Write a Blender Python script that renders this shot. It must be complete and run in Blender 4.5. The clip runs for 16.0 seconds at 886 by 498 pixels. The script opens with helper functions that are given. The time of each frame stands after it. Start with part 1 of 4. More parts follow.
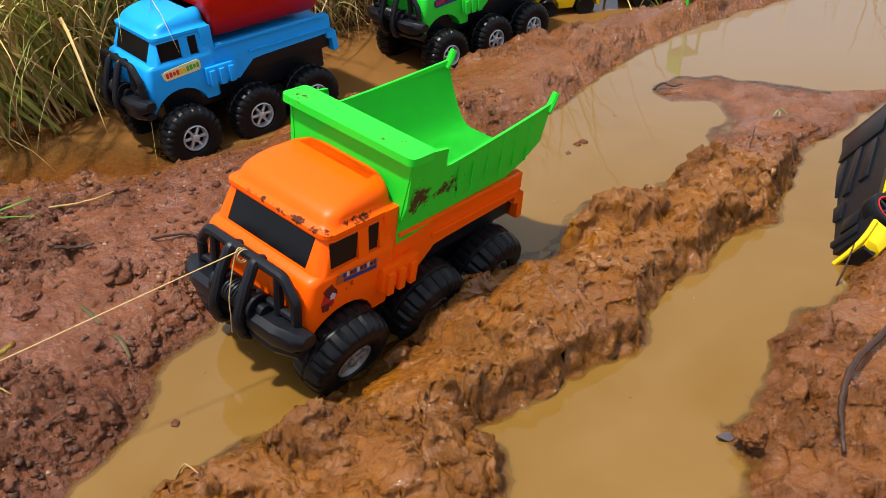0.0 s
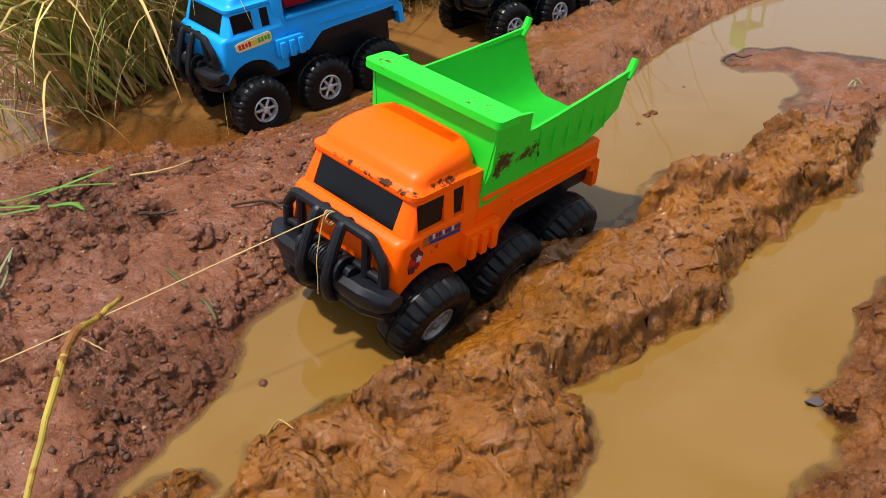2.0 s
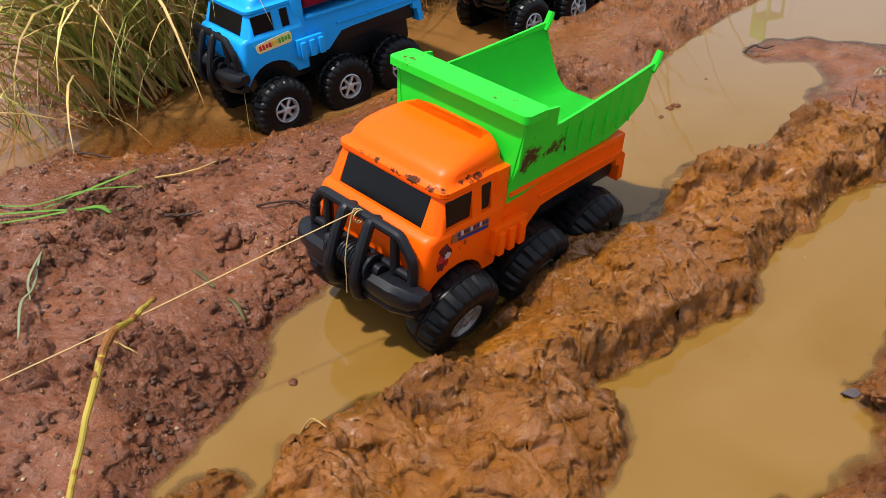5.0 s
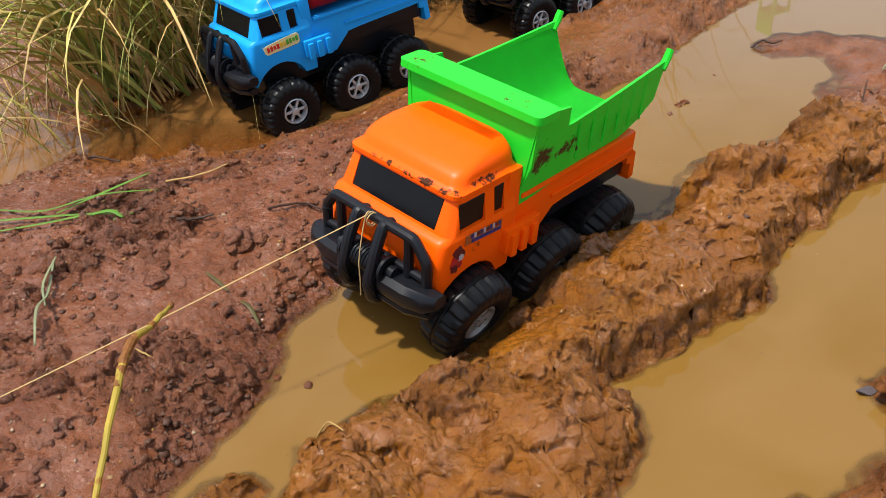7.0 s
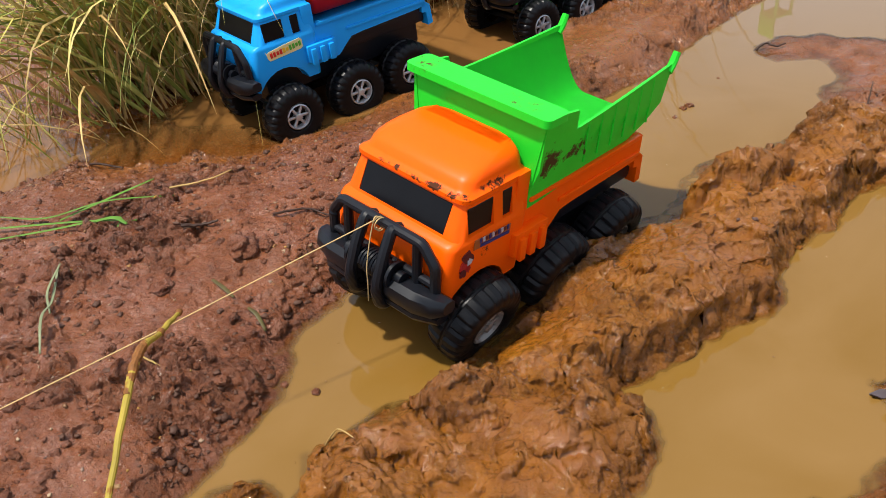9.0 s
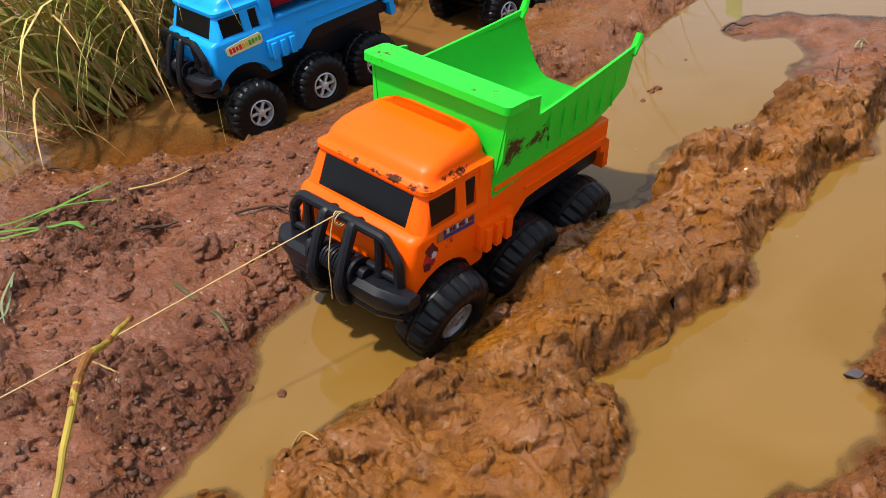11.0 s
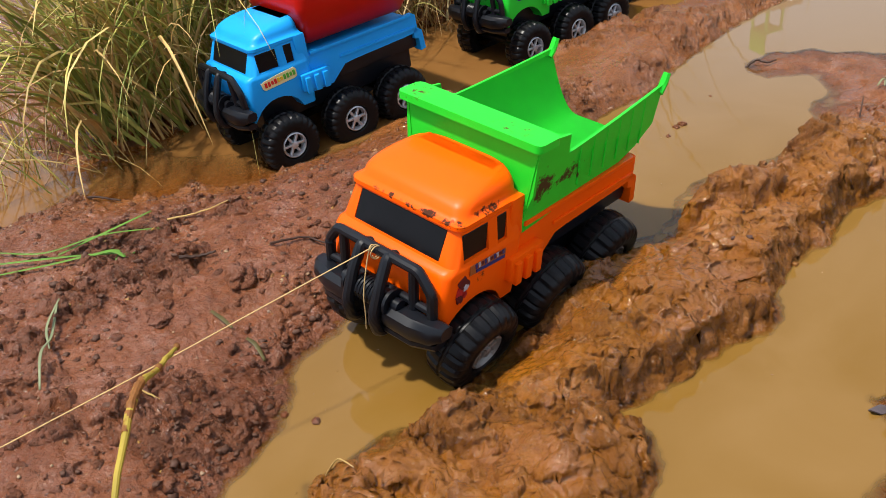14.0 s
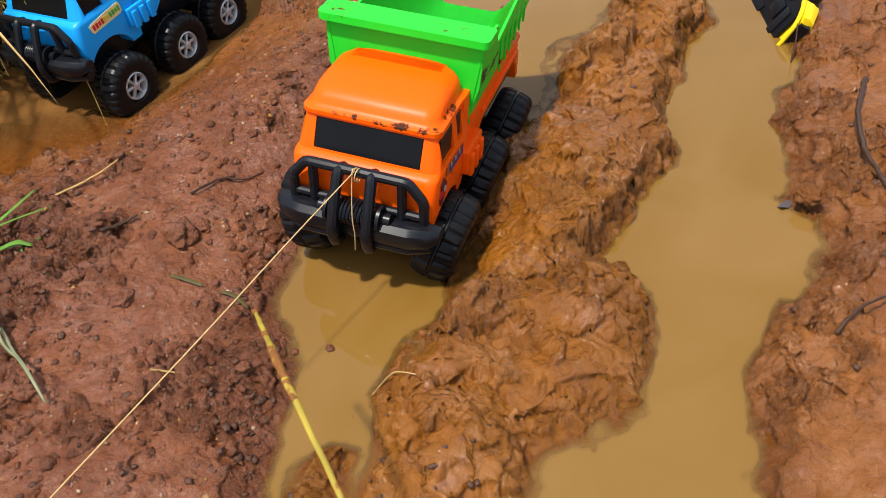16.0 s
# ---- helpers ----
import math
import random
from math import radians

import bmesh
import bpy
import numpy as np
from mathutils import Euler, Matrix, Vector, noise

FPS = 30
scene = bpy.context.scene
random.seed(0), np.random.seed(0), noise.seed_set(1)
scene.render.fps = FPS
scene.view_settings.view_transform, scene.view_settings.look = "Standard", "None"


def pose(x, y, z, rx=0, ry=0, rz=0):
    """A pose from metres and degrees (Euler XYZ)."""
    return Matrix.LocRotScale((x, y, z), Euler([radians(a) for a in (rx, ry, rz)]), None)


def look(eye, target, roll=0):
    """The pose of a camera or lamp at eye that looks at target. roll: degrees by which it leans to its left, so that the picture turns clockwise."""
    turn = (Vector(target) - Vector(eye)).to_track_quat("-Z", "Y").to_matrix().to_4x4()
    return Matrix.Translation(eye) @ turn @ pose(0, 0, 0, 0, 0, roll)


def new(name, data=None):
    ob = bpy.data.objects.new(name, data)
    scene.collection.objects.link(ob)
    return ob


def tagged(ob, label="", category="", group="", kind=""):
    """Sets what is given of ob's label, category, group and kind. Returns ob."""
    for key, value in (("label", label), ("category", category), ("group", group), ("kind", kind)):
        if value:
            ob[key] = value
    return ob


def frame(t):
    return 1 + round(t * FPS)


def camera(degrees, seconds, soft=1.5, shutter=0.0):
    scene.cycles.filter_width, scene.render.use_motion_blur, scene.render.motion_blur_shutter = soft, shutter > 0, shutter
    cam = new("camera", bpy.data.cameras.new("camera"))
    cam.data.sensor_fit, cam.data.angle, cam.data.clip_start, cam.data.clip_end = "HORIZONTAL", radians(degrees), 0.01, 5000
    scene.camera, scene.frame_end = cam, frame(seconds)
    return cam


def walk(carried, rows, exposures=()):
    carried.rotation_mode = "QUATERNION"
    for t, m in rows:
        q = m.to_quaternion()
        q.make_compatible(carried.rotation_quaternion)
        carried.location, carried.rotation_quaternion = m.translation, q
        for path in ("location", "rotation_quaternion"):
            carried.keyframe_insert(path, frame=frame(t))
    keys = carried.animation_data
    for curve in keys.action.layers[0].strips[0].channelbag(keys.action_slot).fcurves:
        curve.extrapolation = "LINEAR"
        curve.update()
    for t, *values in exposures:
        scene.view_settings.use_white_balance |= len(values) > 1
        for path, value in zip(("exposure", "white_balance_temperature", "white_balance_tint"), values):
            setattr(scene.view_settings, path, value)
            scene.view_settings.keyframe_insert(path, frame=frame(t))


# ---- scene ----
EXPOSURE = 0.52
cam = camera(54.3, 16.0, soft=0.8)
PATH = [
    (0, (0.111, 0.03, 0.651), (-0.012, 1.702, -0.44), -3.2),
    (0.5, (0.078, 0.009, 0.64), (-0.106, 1.666, -0.465), -3.2),
    (1, (0.076, 0.009, 0.642), (-0.115, 1.663, -0.465), -3.8),
    (1.5, (0.07, 0.01, 0.644), (-0.132, 1.664, -0.462), -4.5),
    (2, (0.061, 0.01, 0.638), (-0.149, 1.657, -0.478), -4.6),
    (2.5, (0.057, 0.018, 0.644), (-0.174, 1.669, -0.462), -5.1),
    (3, (0.056, 0.019, 0.649), (-0.182, 1.676, -0.445), -5.7),
    (3.5, (0.051, 0.017, 0.651), (-0.198, 1.679, -0.433), -5.8),
    (4, (0.044, 0.018, 0.651), (-0.212, 1.679, -0.433), -5.7),
    (4.5, (0.05, 0.019, 0.655), (-0.198, 1.68, -0.432), -6.5),
    (5, (0.046, 0.01, 0.635), (-0.198, 1.653, -0.48), -6.2),
    (5.2, (0.04, 0.011, 0.646), (-0.209, 1.654, -0.467), -7.0),
    (7.3, (0.035, 0.012, 0.641), (-0.22, 1.647, -0.483), -7.1),
    (7.5, (0.03, 0.012, 0.64), (-0.219, 1.652, -0.478), -7.6),
    (8, (0.031, 0.012, 0.642), (-0.22, 1.655, -0.471), -7.2),
    (8.5, (0.028, 0.014, 0.637), (-0.223, 1.658, -0.475), -7.2),
    (9, (0.025, 0.016, 0.639), (-0.224, 1.659, -0.473), -7.3),
    (9.2, (0.032, 0.015, 0.638), (-0.228, 1.657, -0.474), -7.8),
    (11.3, (0.042, 0.045, 0.624), (-0.165, 1.681, -0.507), -8.7),
    (11.5, (0.042, 0.05, 0.631), (-0.165, 1.695, -0.487), -8.7),
    (12, (0.044, 0.042, 0.636), (-0.17, 1.701, -0.46), -9.3),
    (12.5, (0.042, 0.041, 0.647), (-0.169, 1.702, -0.446), -9.6),
    (13, (0.042, 0.026, 0.651), (-0.182, 1.692, -0.433), -9.0),
    (13.5, (0.039, 0.02, 0.642), (-0.186, 1.691, -0.433), -8.1),
    (14, (0.032, 0.017, 0.647), (-0.218, 1.685, -0.428), -8.7),
    (14.5, (0.024, 0.024, 0.637), (-0.215, 1.679, -0.461), -8.6),
    (15, (-0.015, 0.032, 0.617), (-0.288, 1.684, -0.476), -9.9),
    (15.2, (-0.073, 0.025, 0.609), (-0.235, 1.675, -0.51), -8.9),
    (15.5, (-0.135, 0.005, 0.673), (-0.094, 1.536, -0.614), -9.1),
    (15.7, (-0.172, 0.015, 0.731), (0.021, 1.474, -0.623), -6.8),
    (16, (-0.247, 0.028, 0.737), (0.091, 1.443, -0.636), -9.1),
]
walk(cam, [(t, look(eye, target, roll)) for t, eye, target, roll in PATH], [(0.0, EXPOSURE), (16.0, EXPOSURE)])

# ---- world and light ----
world = bpy.data.worlds.new("sky")
scene.world = world
world.use_nodes = True
wn, wl = world.node_tree.nodes, world.node_tree.links
sky = wn.new("ShaderNodeTexSky")
sky.sky_type = "NISHITA"
sky.sun_disc = False
sky.sun_elevation = radians(72)
sky.sun_rotation = radians(-120)
sky.air_density, sky.dust_density, sky.ozone_density = 1.0, 3.0, 1.0
haze = wn.new("ShaderNodeMix")                            # thin bright cloud over the whole sky
haze.data_type = "RGBA"
haze.inputs[0].default_value = 0.6
haze.inputs[7].default_value = (7.0, 7.9, 9.3, 1)
wl.new(sky.outputs[0], haze.inputs[6])
wl.new(haze.outputs[2], wn["Background"].inputs[0])
wn["Background"].inputs[1].default_value = 0.086
sun = new("sun", bpy.data.lights.new("sun", "SUN"))
sun.data.energy, sun.data.angle, sun.data.color = 3.75, radians(3), (1.0, 0.95, 0.86)
sun.matrix_world = look((-2.3, -1.3, 8.2), (0, 0, 0))


# ---- materials ----
def material(name, colour, rough=0.5, metal=0.0, spec=0.3, vary=0.12, scale=40.0, bump=0.0, bump_scale=200.0, coat=0.0, dirt=0.0, dirt_colour=(0.16, 0.055, 0.018), dirt_scale=14.0, spots=()):
    m = bpy.data.materials.new(name)
    m.use_nodes = True
    n, l = m.node_tree.nodes, m.node_tree.links
    b = n["Principled BSDF"]
    b.inputs["Roughness"].default_value, b.inputs["Metallic"].default_value = rough, metal
    b.inputs["Specular IOR Level"].default_value, b.inputs["Coat Weight"].default_value = spec, coat
    tc = n.new("ShaderNodeTexCoord")
    no = n.new("ShaderNodeTexNoise")
    no.inputs["Scale"].default_value, no.inputs["Detail"].default_value = scale, 6
    l.new(tc.outputs["Object"], no.inputs["Vector"])
    mix = n.new("ShaderNodeMix")
    mix.data_type = "RGBA"
    mix.inputs[6].default_value = (*[c * (1 - vary) for c in colour], 1)
    mix.inputs[7].default_value = (*[min(1, c * (1 + vary)) for c in colour], 1)
    l.new(no.outputs["Fac"], mix.inputs[0])
    last = mix.outputs[2]
    if dirt > 0:
        d = n.new("ShaderNodeTexNoise")
        d.inputs["Scale"].default_value, d.inputs["Detail"].default_value, d.inputs["Roughness"].default_value = dirt_scale, 9, 0.72
        l.new(tc.outputs["Object"], d.inputs["Vector"])
        r = n.new("ShaderNodeValToRGB")
        r.color_ramp.elements[0].position, r.color_ramp.elements[1].position = 0.78 - dirt, 0.86 - dirt
        src = d.outputs["Fac"]
        for centre, reach, gain in spots:                 # smears round these places
            dv = n.new("ShaderNodeVectorMath")
            dv.operation = "SUBTRACT"
            l.new(tc.outputs["Object"], dv.inputs[0])
            dv.inputs[1].default_value = centre
            sc = n.new("ShaderNodeVectorMath")
            sc.operation = "DIVIDE"
            l.new(dv.outputs[0], sc.inputs[0])
            sc.inputs[1].default_value = reach
            ln = n.new("ShaderNodeVectorMath")
            ln.operation = "LENGTH"
            l.new(sc.outputs[0], ln.inputs[0])
            fall = n.new("ShaderNodeMapRange")
            fall.inputs[1].default_value, fall.inputs[2].default_value, fall.inputs[3].default_value, fall.inputs[4].default_value = 0.3, 1.0, gain, 0.0
            l.new(ln.outputs["Value"], fall.inputs[0])
            ad = n.new("ShaderNodeMath")
            l.new(src, ad.inputs[0])
            l.new(fall.outputs[0], ad.inputs[1])
            src = ad.outputs[0]
        l.new(src, r.inputs["Fac"])
        dm = n.new("ShaderNodeMix")
        dm.data_type = "RGBA"
        l.new(r.outputs["Color"], dm.inputs[0])
        l.new(last, dm.inputs[6])
        dm.inputs[7].default_value = (*dirt_colour, 1)
        last = dm.outputs[2]
        rm = n.new("ShaderNodeMix")
        l.new(r.outputs["Color"], rm.inputs[0])
        rm.inputs[2].default_value, rm.inputs[3].default_value = rough, 0.75
        l.new(rm.outputs[0], b.inputs["Roughness"])
    l.new(last, b.inputs["Base Color"])
    if bump:
        bn = n.new("ShaderNodeTexNoise")
        bn.inputs["Scale"].default_value, bn.inputs["Detail"].default_value = bump_scale, 5
        l.new(tc.outputs["Object"], bn.inputs["Vector"])
        bu = n.new("ShaderNodeBump")
        bu.inputs["Strength"].default_value, bu.inputs["Distance"].default_value = bump, 0.002
        l.new(bn.outputs["Fac"], bu.inputs["Height"])
        l.new(bu.outputs["Normal"], b.inputs["Normal"])
    return m


def mud_material():
    """Wet laterite: two soils told apart by the 'clay' attribute, with silt films, clods and gloss where it is wet."""
    m = bpy.data.materials.new("wet_mud")
    m.use_nodes = True
    n, l = m.node_tree.nodes, m.node_tree.links
    b = n["Principled BSDF"]
    tc = n.new("ShaderNodeTexCoord")

    def noise_tex(scale, detail, rough=0.6):
        t = n.new("ShaderNodeTexNoise")
        t.inputs["Scale"].default_value, t.inputs["Detail"].default_value, t.inputs["Roughness"].default_value = scale, detail, rough
        l.new(tc.outputs["Object"], t.inputs["Vector"])
        return t

    def mix(fac, a, c):
        k = n.new("ShaderNodeMix")
        k.data_type = "RGBA"
        for sock, v in ((k.inputs[0], fac), (k.inputs[6], a), (k.inputs[7], c)):
            if hasattr(v, "links"):
                l.new(v, sock)
            else:
                sock.default_value = v
        return k.outputs[2]

    def ramp(src, lo, hi):
        r = n.new("ShaderNodeValToRGB")
        r.color_ramp.elements[0].position, r.color_ramp.elements[1].position = lo, hi
        l.new(src, r.inputs["Fac"])
        return r.outputs["Color"]

    clay = n.new("ShaderNodeAttribute")
    clay.attribute_name = "clay"
    big, mid, fine = noise_tex(7, 5), noise_tex(45, 7, 0.68), noise_tex(260, 5, 0.7)
    red = mix(ramp(big.outputs["Fac"], 0.35, 0.65), (0.142, 0.040, 0.013, 1), (0.198, 0.062, 0.020, 1))
    ochre = mix(ramp(big.outputs["Fac"], 0.35, 0.65), (0.172, 0.056, 0.004, 1), (0.252, 0.088, 0.006, 1))
    soil = mix(clay.outputs["Fac"], red, ochre)
    patch = noise_tex(19, 6, 0.7)
    soil = mix(ramp(patch.outputs["Fac"], 0.54, 0.70), soil, mix(clay.outputs["Fac"], (0.130, 0.040, 0.015, 1), (0.180, 0.062, 0.010, 1)))
    soil = mix(ramp(mid.outputs["Fac"], 0.57, 0.74), soil, mix(clay.outputs["Fac"], (0.095, 0.034, 0.016, 1), (0.150, 0.050, 0.010, 1)))
    speck = noise_tex(420, 3, 0.6)
    soil = mix(ramp(speck.outputs["Fac"], 0.62, 0.70), soil, mix(clay.outputs["Fac"], (0.055, 0.022, 0.014, 1), (0.120, 0.042, 0.010, 1)))
    soil = mix(ramp(fine.outputs["Fac"], 0.64, 0.78), soil, (0.33, 0.15, 0.060, 1))
    l.new(soil, b.inputs["Base Color"])
    wet = n.new("ShaderNodeMapRange")
    wet.inputs[3].default_value, wet.inputs[4].default_value = 0.14, 0.46
    l.new(mid.outputs["Fac"], wet.inputs[0])
    wet.inputs[1].default_value, wet.inputs[2].default_value = 0.35, 0.65
    dry = n.new("ShaderNodeMath")                         # the red soil is drier than the ochre clay
    dry.operation = "MULTIPLY_ADD"
    l.new(clay.outputs["Fac"], dry.inputs[0])
    dry.inputs[1].default_value, dry.inputs[2].default_value = -0.17, 0.06
    add = n.new("ShaderNodeMath")
    crumbled = n.new("ShaderNodeAttribute")
    crumbled.attribute_name = "crumbled"
    film = n.new("ShaderNodeMapRange")                    # smooth mud keeps a film of water
    film.inputs[3].default_value, film.inputs[4].default_value = 0.55, 1.05
    l.new(crumbled.outputs["Fac"], film.inputs[0])
    less = n.new("ShaderNodeMath")
    less.operation = "MULTIPLY"
    l.new(wet.outputs[0], less.inputs[0])
    l.new(film.outputs[0], less.inputs[1])
    l.new(less.outputs[0], add.inputs[0])
    l.new(dry.outputs[0], add.inputs[1])
    l.new(add.outputs[0], b.inputs["Roughness"])
    b.inputs["Specular IOR Level"].default_value = 0.5
    b.inputs["Coat Roughness"].default_value, b.inputs["Coat IOR"].default_value = 0.09, 1.33
    sheen = n.new("ShaderNodeMapRange")                   # a broken film of water
    sheen.inputs[1].default_value, sheen.inputs[2].default_value = 0.44, 0.52
    sheen.inputs[3].default_value, sheen.inputs[4].default_value = 0.85, 0.05
    l.new(patch.outputs["Fac"], sheen.inputs[0])
    l.new(sheen.outputs[0], b.inputs["Coat Weight"])
    b1 = n.new("ShaderNodeBump")
    b1.inputs["Strength"].default_value, b1.inputs["Distance"].default_value = 0.9, 0.013
    l.new(mid.outputs["Fac"], b1.inputs["Height"])
    relief = n.new("ShaderNodeMapRange")
    relief.inputs[3].default_value, relief.inputs[4].default_value = 0.48, 1.0
    l.new(crumbled.outputs["Fac"], relief.inputs[0])
    slick = n.new("ShaderNodeMapRange")                   # the ochre clay is smeared smooth
    slick.inputs[3].default_value, slick.inputs[4].default_value = 1.0, 0.70
    l.new(clay.outputs["Fac"], slick.inputs[0])
    both = n.new("ShaderNodeMath")
    both.operation = "MULTIPLY"
    l.new(relief.outputs[0], both.inputs[0])
    l.new(slick.outputs[0], both.inputs[1])
    l.new(both.outputs[0], b1.inputs["Strength"])
    b2 = n.new("ShaderNodeBump")
    b2.inputs["Strength"].default_value, b2.inputs["Distance"].default_value = 0.9, 0.0048
    l.new(fine.outputs["Fac"], b2.inputs["Height"])
    smear = n.new("ShaderNodeMapRange")                   # smeared smooth where the film lies
    smear.inputs[1].default_value, smear.inputs[2].default_value = 0.42, 0.54
    smear.inputs[3].default_value, smear.inputs[4].default_value = 0.30, 1.0
    l.new(patch.outputs["Fac"], smear.inputs[0])
    grain = n.new("ShaderNodeMath")
    grain.operation = "MULTIPLY"
    l.new(relief.outputs[0], grain.inputs[0])
    l.new(smear.outputs[0], grain.inputs[1])
    l.new(grain.outputs[0], b2.inputs["Strength"])
    l.new(b1.outputs["Normal"], b2.inputs["Normal"])
    l.new(b2.outputs["Normal"], b.inputs["Normal"])
    l.new(b2.outputs["Normal"], b.inputs["Coat Normal"])
    return m


def water_material():
    """Silty puddle water: a clear shallow film that turns opaque with its 'depth'."""
    m = bpy.data.materials.new("silty_water")
    m.use_nodes = True
    n, l = m.node_tree.nodes, m.node_tree.links
    b = n["Principled BSDF"]
    tc = n.new("ShaderNodeTexCoord")
    no = n.new("ShaderNodeTexNoise")
    no.inputs["Scale"].default_value, no.inputs["Detail"].default_value, no.inputs["Distortion"].default_value = 5.0, 5, 1.2
    l.new(tc.outputs["Object"], no.inputs["Vector"])
    k = n.new("ShaderNodeMix")
    k.data_type = "RGBA"
    k.inputs[6].default_value, k.inputs[7].default_value = (0.156, 0.076, 0.005, 1), (0.226, 0.126, 0.038, 1)
    l.new(no.outputs["Fac"], k.inputs[0])
    silt = n.new("ShaderNodeAttribute")
    silt.attribute_name = "silt"
    k2 = n.new("ShaderNodeMix")
    k2.data_type = "RGBA"
    k2.inputs[6].default_value = (0.20, 0.092, 0.026, 1)
    l.new(silt.outputs["Fac"], k2.inputs[0])
    l.new(k.outputs[2], k2.inputs[7])
    sky_pale = n.new("ShaderNodeAttribute")                    # reflected sky painted as a paler colour into the far puddle
    sky_pale.attribute_name = "sky_pale"
    k3 = n.new("ShaderNodeMix")
    k3.data_type = "RGBA"
    k3.inputs[7].default_value = (0.205, 0.132, 0.070, 1)
    l.new(sky_pale.outputs["Fac"], k3.inputs[0])
    l.new(k2.outputs[2], k3.inputs[6])
    l.new(k3.outputs[2], b.inputs["Base Color"])
    b.inputs["Roughness"].default_value, b.inputs["IOR"].default_value = 0.03, 1.40
    rip = n.new("ShaderNodeTexNoise")
    rip.inputs["Scale"].default_value, rip.inputs["Detail"].default_value = 11.0, 2
    l.new(tc.outputs["Object"], rip.inputs["Vector"])
    bu = n.new("ShaderNodeBump")
    bu.inputs["Strength"].default_value, bu.inputs["Distance"].default_value = 0.05, 0.01
    l.new(rip.outputs["Fac"], bu.inputs["Height"])
    l.new(bu.outputs["Normal"], b.inputs["Normal"])
    dep = n.new("ShaderNodeAttribute")
    dep.attribute_name = "depth"
    mr = n.new("ShaderNodeMapRange")
    mr.inputs[1].default_value, mr.inputs[2].default_value = 0.0, 0.010
    mr.inputs[3].default_value, mr.inputs[4].default_value = 0.06, 1.0
    l.new(dep.outputs["Fac"], mr.inputs[0])
    clear = n.new("ShaderNodeBsdfTransparent")
    clear.inputs[0].default_value = (0.92, 0.80, 0.62, 1)
    gl = n.new("ShaderNodeBsdfGlossy")
    gl.inputs["Roughness"].default_value = 0.03
    l.new(bu.outputs["Normal"], gl.inputs["Normal"])
    fr = n.new("ShaderNodeFresnel")
    fr.inputs[0].default_value = 1.33
    film = n.new("ShaderNodeMixShader")
    l.new(fr.outputs[0], film.inputs[0])
    l.new(clear.outputs[0], film.inputs[1])
    l.new(gl.outputs[0], film.inputs[2])
    ms = n.new("ShaderNodeMixShader")
    l.new(mr.outputs[0], ms.inputs[0])
    l.new(film.outputs[0], ms.inputs[1])
    l.new(b.outputs[0], ms.inputs[2])
    l.new(ms.outputs[0], n["Material Output"].inputs[0])
    return m


MUD, WATER = mud_material(), water_material()
ORANGE = material("orange_plastic", (0.97, 0.108, 0.001), 0.36, spec=0.16, vary=0.05, dirt=0.07, bump=0.05, bump_scale=300, dirt_scale=95, dirt_colour=(.06, .018, .006),
                  spots=[((0, -.02, .203), (.012, .07, .005), .25), ((0, .05, .203), (.014, .05, .007), .28), ((-.04, .08, .206), (.05, .012, .012), .24), ((-.02, .085, .135), (.05, .02, .03), .16)])
GREEN = material("green_plastic", (0.018, 0.64, 0.028), 0.38, spec=0.25, vary=0.06, dirt=0.07, bump=0.05, bump_scale=300, dirt_scale=80, dirt_colour=(.07, .035, .008),
                 spots=[((-.128, .095, .205), (.022, .03, .035), .33), ((-.175, .095, .205), (.05, .03, .025), .24), ((-.115, -.08, .272), (.04, .04, .012), .20), ((-.115, .06, .272), (.03, .06, .012), .18)])
LEAF_GREEN = material("bright_green_plastic", (0.02, 0.60, 0.035), 0.36, vary=0.06, dirt=0.06)
BLUE = material("blue_plastic", (0.010, 0.34, 0.86), 0.36, spec=0.22, vary=0.04)
RED = material("red_plastic", (0.50, 0.008, 0.003), 0.32, spec=0.2, vary=0.05)
YELLOW = material("yellow_plastic", (0.86, 0.60, 0.01), 0.28, vary=0.05)
BLACK = material("black_plastic", (0.006, 0.007, 0.010), 0.34, spec=0.32, vary=0.3, dirt=0.03)
RUBBER = material("black_tyre_plastic", (0.006, 0.006, 0.007), 0.32, spec=0.2, vary=0.3, bump=0.2, bump_scale=120, dirt=0.14, dirt_scale=70, dirt_colour=(.045, .035, .028))
GLASS = material("black_window_film", (0.005, 0.005, 0.006), 0.30, spec=0.2, vary=0.4)
SILVER = material("silver_plastic", (0.55, 0.56, 0.58), 0.32, metal=0.55, vary=0.08, dirt=0.05)
MUDDY_SILVER = material("muddy_silver_plastic", (0.30, 0.29, 0.27), 0.4, metal=0.4, vary=0.2, dirt=0.24, dirt_scale=60, dirt_colour=(.07, .03, .01))
GREY = material("grey_plastic", (0.22, 0.23, 0.25), 0.45)
STRING = material("jute_string", (0.52, 0.36, 0.16), 0.8, vary=0.3, scale=300)


# ---- mesh helpers ----
def part(name, bm, mat, parent=None, label="", sharp=35):
    me = bpy.data.meshes.new(name)
    bmesh.ops.recalc_face_normals(bm, faces=bm.faces)
    bm.to_mesh(me)
    bm.free()
    for m in mat if isinstance(mat, (list, tuple)) else (mat,):
        me.materials.append(m)
    me.shade_smooth()
    me.set_sharp_from_angle(angle=radians(sharp))
    ob = new(name, me)
    if parent:
        ob.parent = parent
    return tagged(ob, label)


